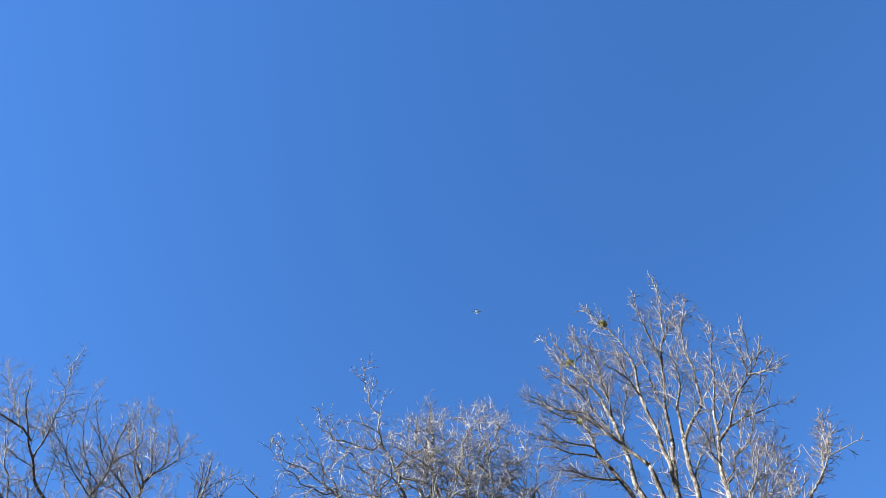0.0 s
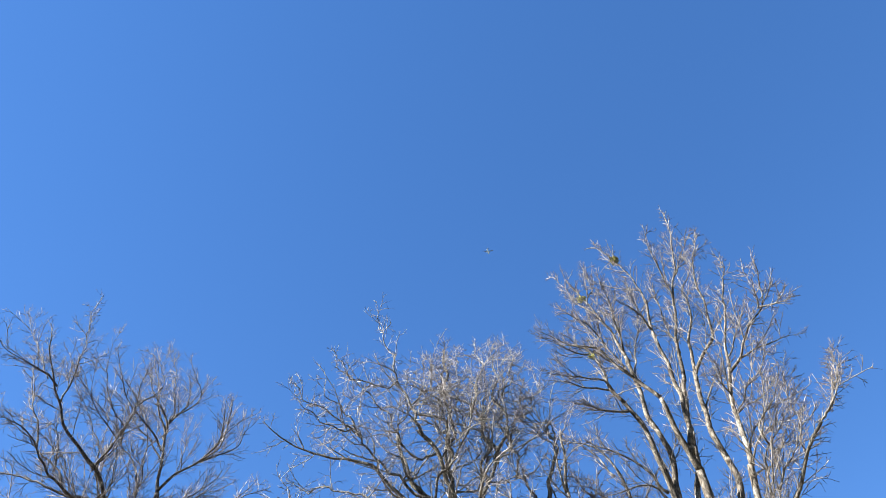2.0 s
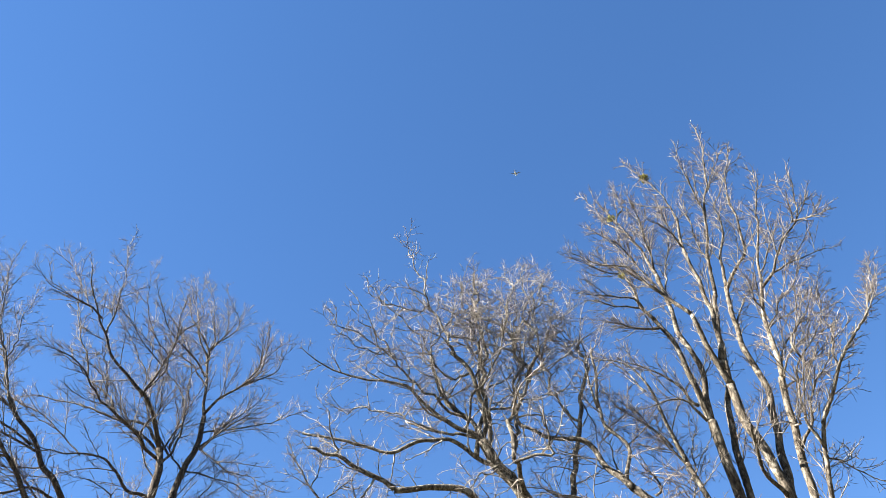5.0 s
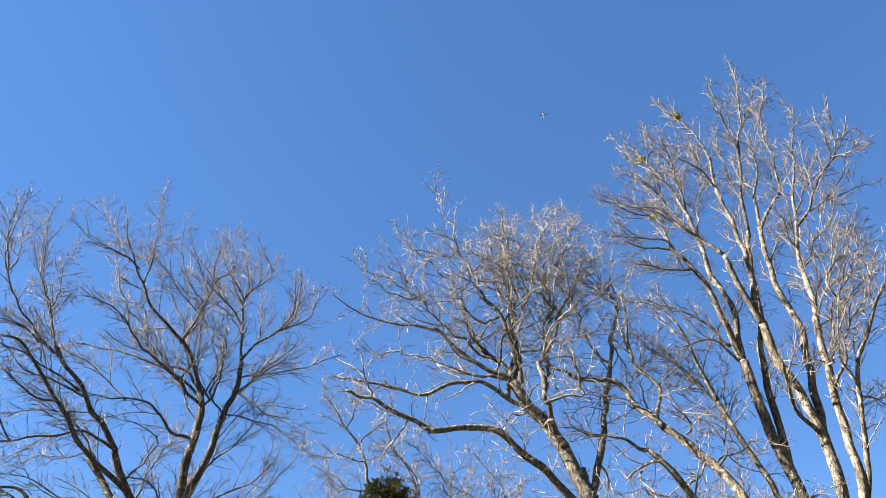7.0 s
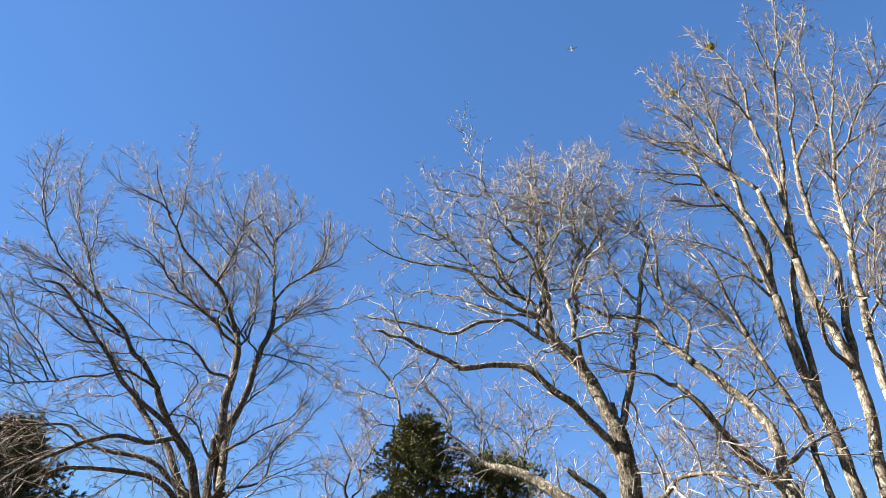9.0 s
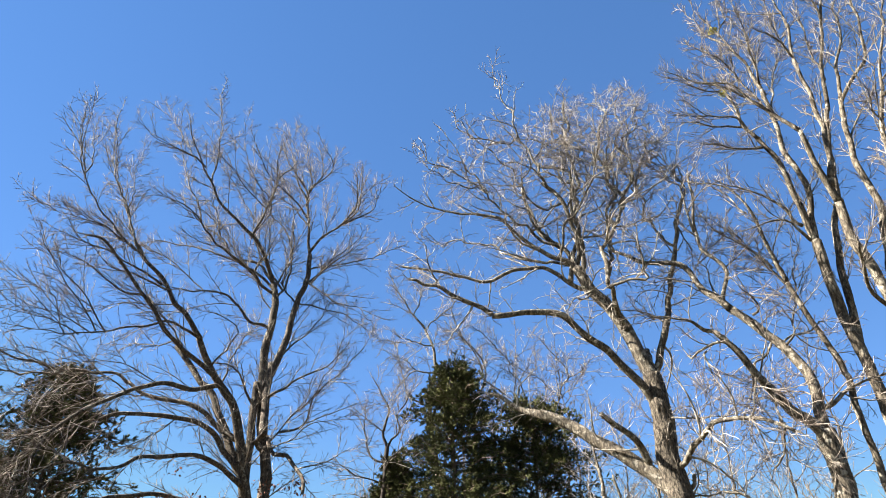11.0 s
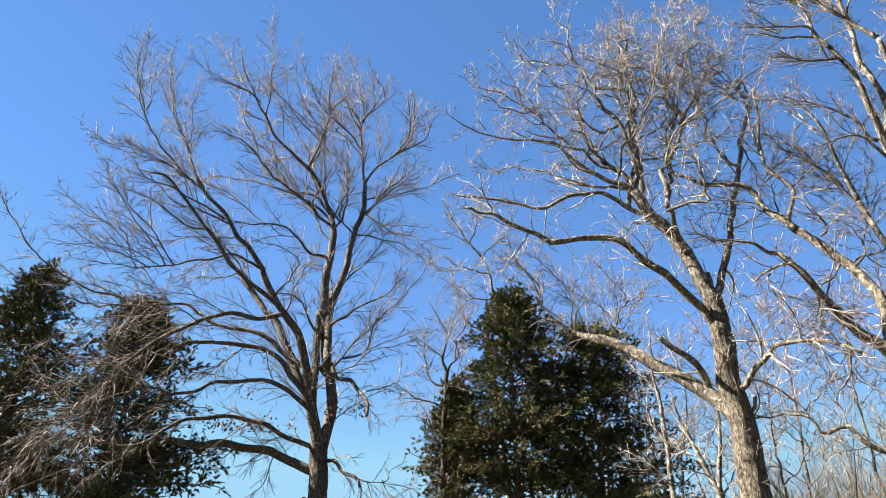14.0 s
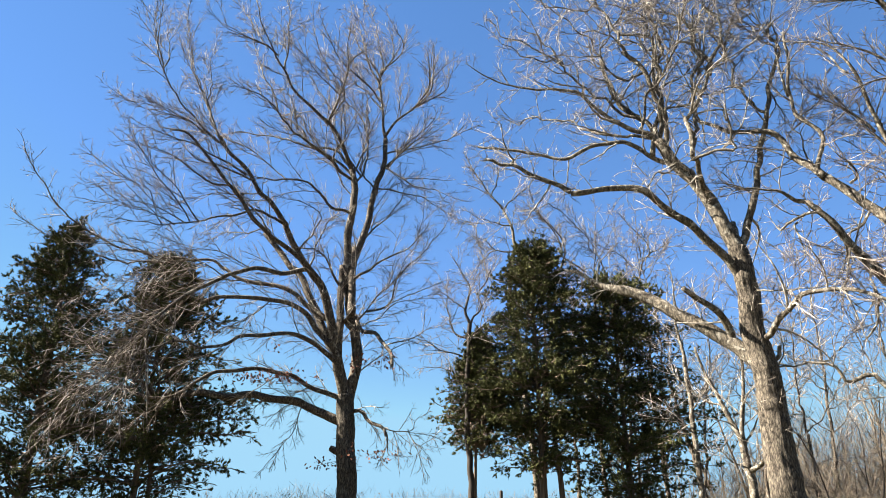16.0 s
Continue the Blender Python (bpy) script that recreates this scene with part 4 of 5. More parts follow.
tall_tree_a = Tree("tall_tree", pose(12.83, 15.34, 0, 0, 0, -39.89), BARK_PALE, "tall leafless tree with pale slender forking stems", 4)
tall_tree_a.limb(0.159, 0.136, 0.0, 0.0, (-0.00, -0.10), (0.02, 6.58), (-0.03, 7.97), (-0.11, 8.92), (-0.16, 10.07), (-0.22, 11.31), (-0.20, 12.06), name="trunk")
tall_tree_a.limb(0.114, 0.063, 0.0, -0.6, (-0.20, 11.99), (-0.31, 12.99), (-0.41, 13.98), (-0.49, 14.99), (-0.79, 15.77))
tall_tree_a.limb(0.063, 0.013, -0.6, -1.4, (-0.77, 15.70), (-1.04, 16.28), (-1.06, 17.17), (-1.34, 17.85), (-1.99, 18.31), (-2.81, 19.04))
tall_tree_a.limb(0.100, 0.069, 0.0, 0.6, (-0.20, 12.06), (0.01, 13.71), (-0.06, 14.68), (-0.23, 15.75), (-0.16, 17.05), (-0.22, 18.22))
tall_tree_a.limb(0.069, 0.014, 0.6, 0.8, (-0.22, 18.22), (-0.35, 19.47), (-0.74, 20.94), (-1.24, 22.24), (-1.51, 23.41))
tall_tree_a.limb(0.040, 0.008, -0.7, -1.8, (-1.02, 16.23), (-1.70, 16.31), (-2.30, 16.55), (-2.94, 16.70))
tall_tree_a.limb(0.042, 0.010, 0.5, 2.0, (-0.16, 17.05), (-0.50, 18.25), (-1.11, 20.61), (-1.95, 22.59), (-2.45, 23.40))
tall_tree_a.limb(0.044, 0.008, 0.6, -1.5, (-0.27, 18.67), (-0.13, 19.48), (-0.06, 20.22), (-0.21, 20.70))
tall_tree_a.limb(0.034, 0.009, 0.5, 1.5, (-0.17, 17.26), (0.22, 19.07), (0.59, 20.62), (0.79, 22.83))
tall_tree_a.limb(0.047, 0.011, -0.5, -2.0, (-0.66, 15.42), (-1.39, 15.12), (-2.09, 15.11))
tall_tree_a.limb(0.114, 0.075, 0.0, 1.2, (-0.08, 8.57), (0.10, 10.29), (0.26, 11.80), (0.46, 13.00), (0.77, 14.27), (1.01, 15.67), (1.36, 17.15))
tall_tree_a.limb(0.075, 0.015, 1.2, 1.5, (1.36, 17.15), (1.72, 18.94), (2.04, 20.30), (2.38, 21.75), (2.92, 23.18), (3.31, 24.82), (3.41, 26.30))
tall_tree_a.limb(0.046, 0.009, 1.3, 0.4, (2.22, 21.09), (2.19, 22.32), (2.18, 23.53), (2.22, 24.49))
tall_tree_a.limb(0.038, 0.010, 1.4, 2.2, (2.58, 22.27), (3.35, 23.69), (4.09, 25.16))
tall_tree_a.limb(0.043, 0.010, 1.3, 2.5, (1.62, 18.45), (1.64, 20.65), (1.63, 22.31), (1.85, 23.93))
tall_tree_a.limb(0.043, 0.009, 0.7, -1.0, (-0.41, 17.92), (-0.97, 18.34), (-1.16, 18.61), (-1.79, 18.64), (-2.25, 18.98), (-2.98, 19.39))
tall_tree_a.limb(0.040, 0.008, -0.7, -1.6, (-0.99, 16.18), (-1.21, 16.59), (-2.12, 16.74), (-2.89, 17.08))
tall_tree_a.limb(0.039, 0.008, -0.6, -1.2, (-0.72, 15.39), (-1.34, 15.39), (-1.86, 15.72), (-2.51, 15.96))
tall_tree_a.limb(0.037, 0.010, 0.7, 1.2, (-0.74, 20.94), (-1.32, 22.08), (-1.69, 23.30), (-2.11, 24.42))
tall_tree_a.limb(0.037, 0.009, 1.1, 0.0, (-0.83, 19.54), (-1.05, 20.21), (-1.48, 20.72), (-1.92, 21.25))
tall_tree_a.limb(0.038, 0.010, 0.7, 1.4, (-1.01, 21.65), (-0.70, 22.92), (-0.70, 24.33))
tall_tree_a.limb(0.035, 0.009, 0.2, 1.2, (-0.19, 19.11), (-0.14, 20.09), (-0.21, 21.39), (-0.16, 22.91))
tall_tree_a.crown(TWIG_PALE, FINE_PALE, (0.40, (0.6, 2.0), (22, 50), 0.2, 8, 0.15), (0.16, (0.35, 1.1), (25, 58), 0.14, 5, 0.17), (0.10, (0.14, 0.46), (28, 62), 0.10, 3, 0.17))

tall_tree_b = Tree("tall_tree", pose(12.28, 14.50, 0, 0, 0, -40.27), BARK_PALE, "tall leafless pale tree carrying mistletoe high up", 5)
tall_tree_b.limb(0.169, 0.117, 0.0, 0.0, (0.00, -0.10), (0.50, 6.12), (0.67, 7.47), (0.82, 8.88), (0.75, 10.16), (0.55, 11.25), (0.54, 12.56), name="trunk")
tall_tree_b.limb(0.110, 0.065, 0.0, -0.8, (0.54, 12.44), (0.37, 13.74), (0.22, 14.65))
tall_tree_b.limb(0.065, 0.011, -0.8, -1.6, (0.22, 14.65), (-0.21, 15.37), (-0.55, 15.89), (-1.01, 16.69), (-2.15, 17.04))
tall_tree_b.limb(0.091, 0.042, -0.2, 0.2, (0.48, 12.91), (0.85, 14.91), (0.85, 16.14), (0.72, 17.25), (0.79, 18.34), (0.96, 19.43))
tall_tree_b.limb(0.042, 0.009, 0.2, 0.0, (0.94, 19.33), (0.84, 20.34), (0.51, 21.73), (0.08, 22.95))
tall_tree_b.limb(0.041, 0.008, 0.1, -1.5, (0.77, 18.04), (0.38, 18.37), (-0.01, 18.63))
tall_tree_b.limb(0.114, 0.073, 0.0, 1.5, (0.81, 8.75), (1.13, 10.57), (1.35, 12.09), (1.34, 12.98), (1.32, 13.92), (1.43, 15.37), (1.64, 16.92))
tall_tree_b.limb(0.065, 0.013, 1.5, 1.9, (1.64, 16.92), (1.86, 18.22), (2.35, 19.48), (2.61, 20.95), (3.19, 22.17))
tall_tree_b.limb(0.065, 0.013, 1.5, 1.0, (1.62, 16.78), (2.17, 17.62), (2.66, 18.12), (2.94, 19.30), (3.02, 20.66), (3.71, 22.86))
tall_tree_b.limb(0.061, 0.030, 0.0, -1.8, (0.82, 9.00), (0.49, 9.56), (0.48, 10.06), (0.49, 10.37))
tall_tree_b.limb(0.030, 0.006, -1.4, -1.0, (0.48, 10.06), (0.87, 10.88), (1.23, 11.36))
tall_tree_b.limb(0.038, 0.008, 1.2, 2.0, (1.41, 15.11), (1.98, 16.36), (2.63, 17.36))
tall_tree_b.crown(TWIG_PALE, FINE_PALE, (0.40, (0.6, 2.0), (22, 50), 0.2, 8, 0.15), (0.16, (0.35, 1.1), (25, 58), 0.14, 5, 0.17), (0.10, (0.14, 0.46), (28, 62), 0.10, 3, 0.17))

tall_tree_c = Tree("tall_tree", pose(11.79, 13.60, 0, 0, 0, -40.92), BARK_PALE, "tall leafless pale tree with two slim stems", 6)
tall_tree_c.limb(0.131, 0.089, 0.0, 0.0, (0.00, -0.10), (0.76, 6.25), (0.97, 7.32), (1.03, 8.38), (1.15, 9.51), (1.35, 10.73), (1.57, 11.68), name="trunk")
tall_tree_c.limb(0.082, 0.050, 0.0, 0.4, (1.57, 11.68), (1.69, 12.85), (1.95, 14.05), (2.23, 15.09))
tall_tree_c.limb(0.050, 0.012, 0.4, 0.6, (2.23, 15.09), (2.59, 16.37), (3.05, 17.69), (3.47, 19.15), (3.43, 19.80))
tall_tree_c.limb(0.049, 0.010, 0.4, -0.6, (2.18, 14.90), (2.61, 15.21), (3.26, 16.03), (3.83, 16.48), (4.04, 17.18), (4.16, 17.86))
tall_tree_c.limb(0.035, 0.006, -0.2, -1.0, (3.73, 16.39), (4.05, 16.15), (4.33, 15.66))
tall_tree_c.limb(0.035, 0.007, 0.3, 0.8, (2.53, 15.16), (3.25, 15.54), (4.02, 15.78), (4.46, 15.77))
tall_tree_c.limb(0.034, 0.006, 0.2, -1.0, (1.88, 13.72), (1.76, 14.12), (1.81, 14.62))
tall_tree_c.limb(0.070, 0.035, 0.0, -1.0, (0.91, 7.03), (1.34, 8.20), (1.62, 9.16), (1.92, 9.90), (2.46, 10.58), (2.86, 11.18), (3.39, 11.73))
tall_tree_c.limb(0.045, 0.008, -0.5, -1.6, (1.70, 9.36), (1.63, 10.06), (1.71, 10.70), (2.02, 11.28), (2.39, 11.53), (2.78, 11.84))
tall_tree_c.limb(0.029, 0.006, -1.3, -2.0, (2.05, 11.30), (2.05, 11.80), (2.58, 12.25), (2.89, 12.68))
tall_tree_c.limb(0.031, 0.006, 0.0, 1.2, (1.49, 11.34), (2.03, 11.71), (2.57, 12.49), (3.33, 13.05))
tall_tree_c.limb(0.029, 0.007, -0.8, 1.5, (2.79, 11.07), (3.07, 12.54), (3.38, 14.21), (4.01, 15.55))
tall_tree_c.limb(0.030, 0.005, 0.0, -1.6, (1.28, 10.28), (1.71, 10.05))
tall_tree_c.limb(0.035, 0.010, -1.0, 1.5, (3.39, 11.73), (4.09, 12.73), (4.91, 14.07), (5.30, 15.35))
tall_tree_c.limb(0.027, 0.007, 0.2, -0.4, (1.81, 13.39), (2.18, 13.78), (2.44, 14.19), (2.77, 14.28), (3.04, 14.59), (3.29, 15.01))
tall_tree_c.limb(0.027, 0.007, 0.2, 1.0, (1.78, 13.28), (2.19, 13.72), (2.61, 13.91), (3.19, 14.54))
tall_tree_c.limb(0.029, 0.007, 0.4, 0.8, (2.33, 15.44), (2.88, 16.32), (3.31, 17.03))
tall_tree_c.limb(0.025, 0.007, -0.2, -0.8, (3.68, 16.35), (3.74, 16.78), (3.82, 17.13), (3.73, 17.23))
tall_tree_c.limb(0.038, 0.010, 0.0, 0.6, (1.57, 11.68), (1.76, 12.27), (2.16, 13.03), (2.63, 13.35))
tall_tree_c.limb(0.031, 0.006, 0.0, -0.6, (1.55, 11.60), (1.99, 12.13), (2.49, 12.37), (2.91, 12.38), (3.26, 12.42))
tall_tree_c.limb(0.047, 0.008, 0.0, -0.8, (1.17, 9.62), (1.63, 10.20), (1.86, 10.69), (2.10, 10.97), (2.43, 11.17), (2.70, 11.35), (3.23, 11.48))
tall_tree_c.limb(0.028, 0.006, -0.4, 0.9, (1.62, 9.16), (1.93, 9.13), (2.49, 9.67))
tall_tree_c.limb(0.050, 0.012, 0.0, -0.8, (-0.68, 11.56), (-0.80, 11.78), (-1.06, 12.22), (-1.35, 12.58), (-1.63, 12.79), (-1.91, 12.98), (-2.28, 13.15))
tall_tree_c.limb(0.045, 0.010, 0.0, -0.8, (-0.61, 11.07), (-0.83, 11.35), (-0.98, 11.58), (-1.35, 11.62), (-1.67, 11.55), (-1.94, 11.47))
tall_tree_c.crown(TWIG_PALE, FINE_PALE, (0.40, (0.6, 2.0), (22, 50), 0.2, 8, 0.15), (0.16, (0.35, 1.1), (25, 58), 0.14, 5, 0.17), (0.10, (0.14, 0.46), (28, 62), 0.10, 3, 0.17))

slender_tree = Tree("slender_tree", pose(11.82, 14.87, 0, 0, 0, -38.48), BARK_PALE, "slender pale leafless tree leaning between the oaks", 7)
slender_tree.limb(0.098, 0.070, 0.0, 0.0, (0.00, -0.10), (-0.02, 7.09), (-0.11, 7.77), (-0.28, 8.71), (-0.51, 9.54), (-0.72, 10.59), name="trunk")
slender_tree.limb(0.070, 0.013, 0.0, -0.8, (-0.72, 10.59), (-0.83, 11.43), (-0.95, 12.31), (-1.21, 13.10), (-1.68, 13.79), (-2.43, 14.19))
slender_tree.limb(0.033, 0.007, 0.0, 0.8, (-0.68, 10.40), (-1.06, 11.13), (-1.49, 12.11), (-1.96, 13.18), (-2.57, 13.91))
slender_tree.limb(0.025, 0.005, 0.0, 0.6, (-0.64, 10.21), (-0.98, 11.28), (-1.52, 12.11), (-1.97, 12.93), (-2.50, 13.38))
slender_tree.limb(0.024, 0.005, 0.0, 1.2, (-0.49, 9.46), (-0.58, 10.85), (-0.24, 11.97), (-0.30, 13.12))
slender_tree.limb(0.040, 0.010, 0.0, -0.6, (-0.96, 11.08), (-1.17, 11.42), (-1.37, 11.75), (-1.70, 12.14), (-1.98, 12.49), (-2.17, 12.75), (-2.33, 13.19))
slender_tree.limb(0.034, 0.009, 0.0, 0.6, (-1.22, 13.03), (-1.43, 13.42), (-1.67, 13.94), (-2.04, 14.49), (-2.27, 14.92), (-2.49, 15.25))
slender_tree.crown(TWIG_PALE, FINE_PALE, (0.62, (0.6, 1.8), (22, 50), 0.2, 8, 0.15), (0.22, (0.35, 1.0), (25, 58), 0.14, 5, 0.17), (0.10, (0.14, 0.46), (28, 62), 0.10, 3, 0.17))

far_tree = Tree("background_tree", pose(2.82, 37.90, 0, 0, 0, -4.26), BARK_PALE, "pale leafless tree behind the cedars", 8)
far_tree.limb(0.223, 0.115, 0.0, 0.0, (2.30, -0.10), (1.65, 8.39), (1.00, 14.83), (1.41, 16.90), name="trunk")
far_tree.limb(0.098, 0.073, 0.0, 0.4, (1.41, 16.90), (1.24, 18.45), (0.77, 19.66))
far_tree.limb(0.073, 0.015, 0.4, 0.8, (0.77, 19.66), (0.12, 20.69), (-0.56, 21.74), (-1.07, 22.60), (-1.59, 23.90))
far_tree.limb(0.051, 0.014, 0.4, -1.0, (0.82, 19.55), (1.80, 20.31), (2.49, 21.01), (2.68, 21.91))
far_tree.limb(0.050, 0.013, 0.2, -1.5, (1.24, 18.45), (0.40, 18.38), (-0.58, 18.34), (-1.21, 18.66))
far_tree.limb(0.055, 0.015, 0.0, 2.0, (0.68, 14.83), (-0.34, 15.70), (-0.97, 18.99), (-2.03, 19.56), (-3.12, 20.55))
far_tree.limb(0.069, 0.016, 0.0, -2.0, (0.81, 15.21), (1.94, 16.01), (3.83, 16.08), (3.62, 17.25), (2.79, 18.22), (2.16, 18.66))
far_tree.limb(0.054, 0.014, -1.1, 2.0, (3.77, 16.40), (4.60, 15.99), (5.75, 16.11))
far_tree.limb(0.044, 0.011, 0.5, 1.5, (0.12, 20.69), (0.51, 22.29), (0.74, 24.20))
far_tree.limb(0.060, 0.018, 0.5, -0.5, (3.99, 15.75), (4.26, 16.73), (4.16, 17.55), (3.74, 18.12), (3.25, 18.61), (2.86, 19.04), (2.51, 19.90), (2.29, 20.59))
far_tree.limb(0.032, 0.012, -0.2, 0.6, (2.86, 19.04), (3.20, 19.59), (3.56, 19.81), (4.01, 19.64), (4.54, 19.59))
far_tree.limb(0.030, 0.012, -0.2, -1.0, (2.86, 19.04), (2.23, 18.68), (1.71, 18.23), (1.40, 17.86))
far_tree.limb(0.045, 0.014, 1.0, 0.2, (6.66, 15.40), (6.39, 16.56), (5.76, 17.22), (5.72, 17.73), (4.97, 18.41), (4.32, 19.09), (3.65, 19.60))
far_tree.limb(0.060, 0.014, 2.0, 1.0, (8.45, 15.03), (9.06, 16.53), (9.47, 17.03), (9.16, 17.88), (8.52, 18.64), (7.94, 19.25), (7.20, 19.76))
far_tree.limb(0.034, 0.012, 1.0, 0.0, (8.20, 15.91), (7.62, 16.52), (6.71, 16.88), (5.77, 17.20), (5.01, 17.20))
far_tree.limb(0.040, 0.012, 1.6, 2.2, (9.47, 17.02), (10.21, 17.45), (11.05, 18.29), (11.86, 18.74))
far_tree.limb(0.060, 0.016, 0.0, -0.6, (1.70, 16.80), (0.71, 16.74), (0.06, 16.78), (-0.43, 16.15), (-0.91, 15.25), (-1.22, 14.55))
far_tree.limb(0.034, 0.012, -0.2, -0.8, (0.22, 16.79), (-0.27, 17.28), (-0.92, 17.49), (-1.34, 17.30), (-1.56, 16.98))
far_tree.crown(TWIG_GREY, FINE_OAK, (0.40, (0.9, 2.6), (30, 70), 0.12, 8, 0.22), (0.2, (0.35, 1.3), (28, 62), 0.1, 4, 0.22), (0.13, (0.16, 0.5), (28, 62), 0.08, 3, 0.2), smallest=0.007)

dark_tree = Tree("dark_tree", pose(1.11, 28.98, 0, 0, 0, -2.19), BARK_DARK, "leafless tree with dark straight trunk beside the cedar", 9)
dark_tree.limb(0.149, 0.097, 0.0, 0.0, (0.00, -0.10), (-0.00, 2.84), (-0.06, 4.99), (-0.13, 6.80), (-0.00, 9.19), (0.06, 9.93), name="trunk")
dark_tree.limb(0.072, 0.016, 0.0, 0.5, (0.05, 9.86), (-0.13, 10.52), (0.03, 11.55), (-0.34, 12.40), (-0.72, 13.13))
dark_tree.limb(0.051, 0.013, 0.0, -0.5, (0.05, 9.80), (0.46, 10.52), (0.39, 11.12), (0.77, 11.72), (1.15, 12.45))
dark_tree.limb(0.051, 0.011, 0.0, 1.0, (-0.00, 9.19), (-0.60, 9.49), (-0.85, 10.32), (-0.98, 11.47), (-1.38, 12.37))
dark_tree.limb(0.040, 0.009, 0.0, -1.0, (-0.05, 8.32), (-0.72, 8.49), (-1.29, 8.55), (-1.86, 8.94))
dark_tree.limb(0.040, 0.010, 0.0, 1.4, (-0.12, 7.01), (-0.87, 7.88), (-1.49, 8.21), (-2.13, 8.17))
dark_tree.limb(0.041, 0.009, 0.0, -1.5, (-0.01, 8.97), (0.47, 9.44), (0.93, 9.73))
dark_tree.crown(TWIG_OAK, FINE_OAK, (0.40, (0.9, 2.6), (30, 70), 0.12, 8, 0.22), (0.2, (0.35, 1.3), (28, 62), 0.1, 4, 0.22), (0.13, (0.16, 0.5), (28, 62), 0.08, 3, 0.2), limit=0.16, smallest=0.0055)

sapling_a = Tree("sapling", pose(8.67, 25.57, 0, 0, 0, -18.72), BARK_GREY, "thin grey leafless tree beside the cedars", 10)
sapling_a.limb(0.131, 0.083, 0.0, 0.0, (0.00, -0.10), (0.25, 2.69), (0.34, 4.19), (0.29, 5.76), (0.26, 7.21), name="trunk")
sapling_a.limb(0.083, 0.016, 0.0, 0.5, (0.26, 7.21), (0.25, 8.32), (0.15, 9.26), (0.16, 10.22))
sapling_a.limb(0.035, 0.008, 0.0, -1.0, (0.30, 5.62), (0.78, 6.26), (1.14, 6.93))
sapling_a.limb(0.035, 0.009, 0.0, 1.0, (0.28, 6.42), (-0.18, 7.34), (-0.26, 8.56))
sapling_a.limb(0.034, 0.008, 0.0, -1.0, (0.32, 4.76), (-0.20, 5.32), (-1.10, 5.68))
sapling_a.crown(TWIG_GREY, FINE_OAK, (0.40, (0.9, 2.6), (30, 70), 0.12, 8, 0.22), (0.2, (0.35, 1.3), (28, 62), 0.1, 4, 0.22), (0.13, (0.16, 0.5), (28, 62), 0.08, 3, 0.2), smallest=0.005)

sapling_b = Tree("sapling", pose(9.88, 24.05, 0, 0, 0, -22.34), BARK_GREY, "forked grey leafless tree with a sawn-off stub", 11)
sapling_b.limb(0.159, 0.122, 0.0, 0.0, (0.00, -0.10), (0.24, 2.62), (0.19, 3.50), (0.14, 4.31), name="trunk")
sapling_b.limb(0.103, 0.041, 0.0, 0.6, (0.14, 4.24), (-0.20, 5.19), (-0.52, 6.20), (-0.79, 7.05), (-0.99, 7.82))
sapling_b.limb(0.094, 0.039, 0.0, -0.4, (0.15, 4.16), (0.37, 5.86), (0.49, 6.79), (0.37, 7.76))
sapling_b.limb(0.083, 0.071, 0.0, -1.0, (0.19, 3.42), (0.52, 3.59), (0.65, 3.70))
sapling_b.limb(0.048, 0.008, 0.0, 1.0, (0.16, 4.02), (0.63, 5.00), (0.97, 6.01))
sapling_b.limb(0.032, 0.007, 0.0, -1.0, (0.19, 3.50), (-0.30, 3.74), (-0.60, 3.97))
sapling_b.limb(0.033, 0.008, 0.2, 1.0, (-0.35, 5.65), (-0.87, 5.78), (-1.33, 6.17))
sapling_b.crown(TWIG_GREY, FINE_OAK, (0.40, (0.9, 2.6), (30, 70), 0.12, 8, 0.22), (0.2, (0.35, 1.3), (28, 62), 0.1, 4, 0.22), (0.13, (0.16, 0.5), (28, 62), 0.08, 3, 0.2), smallest=0.005)


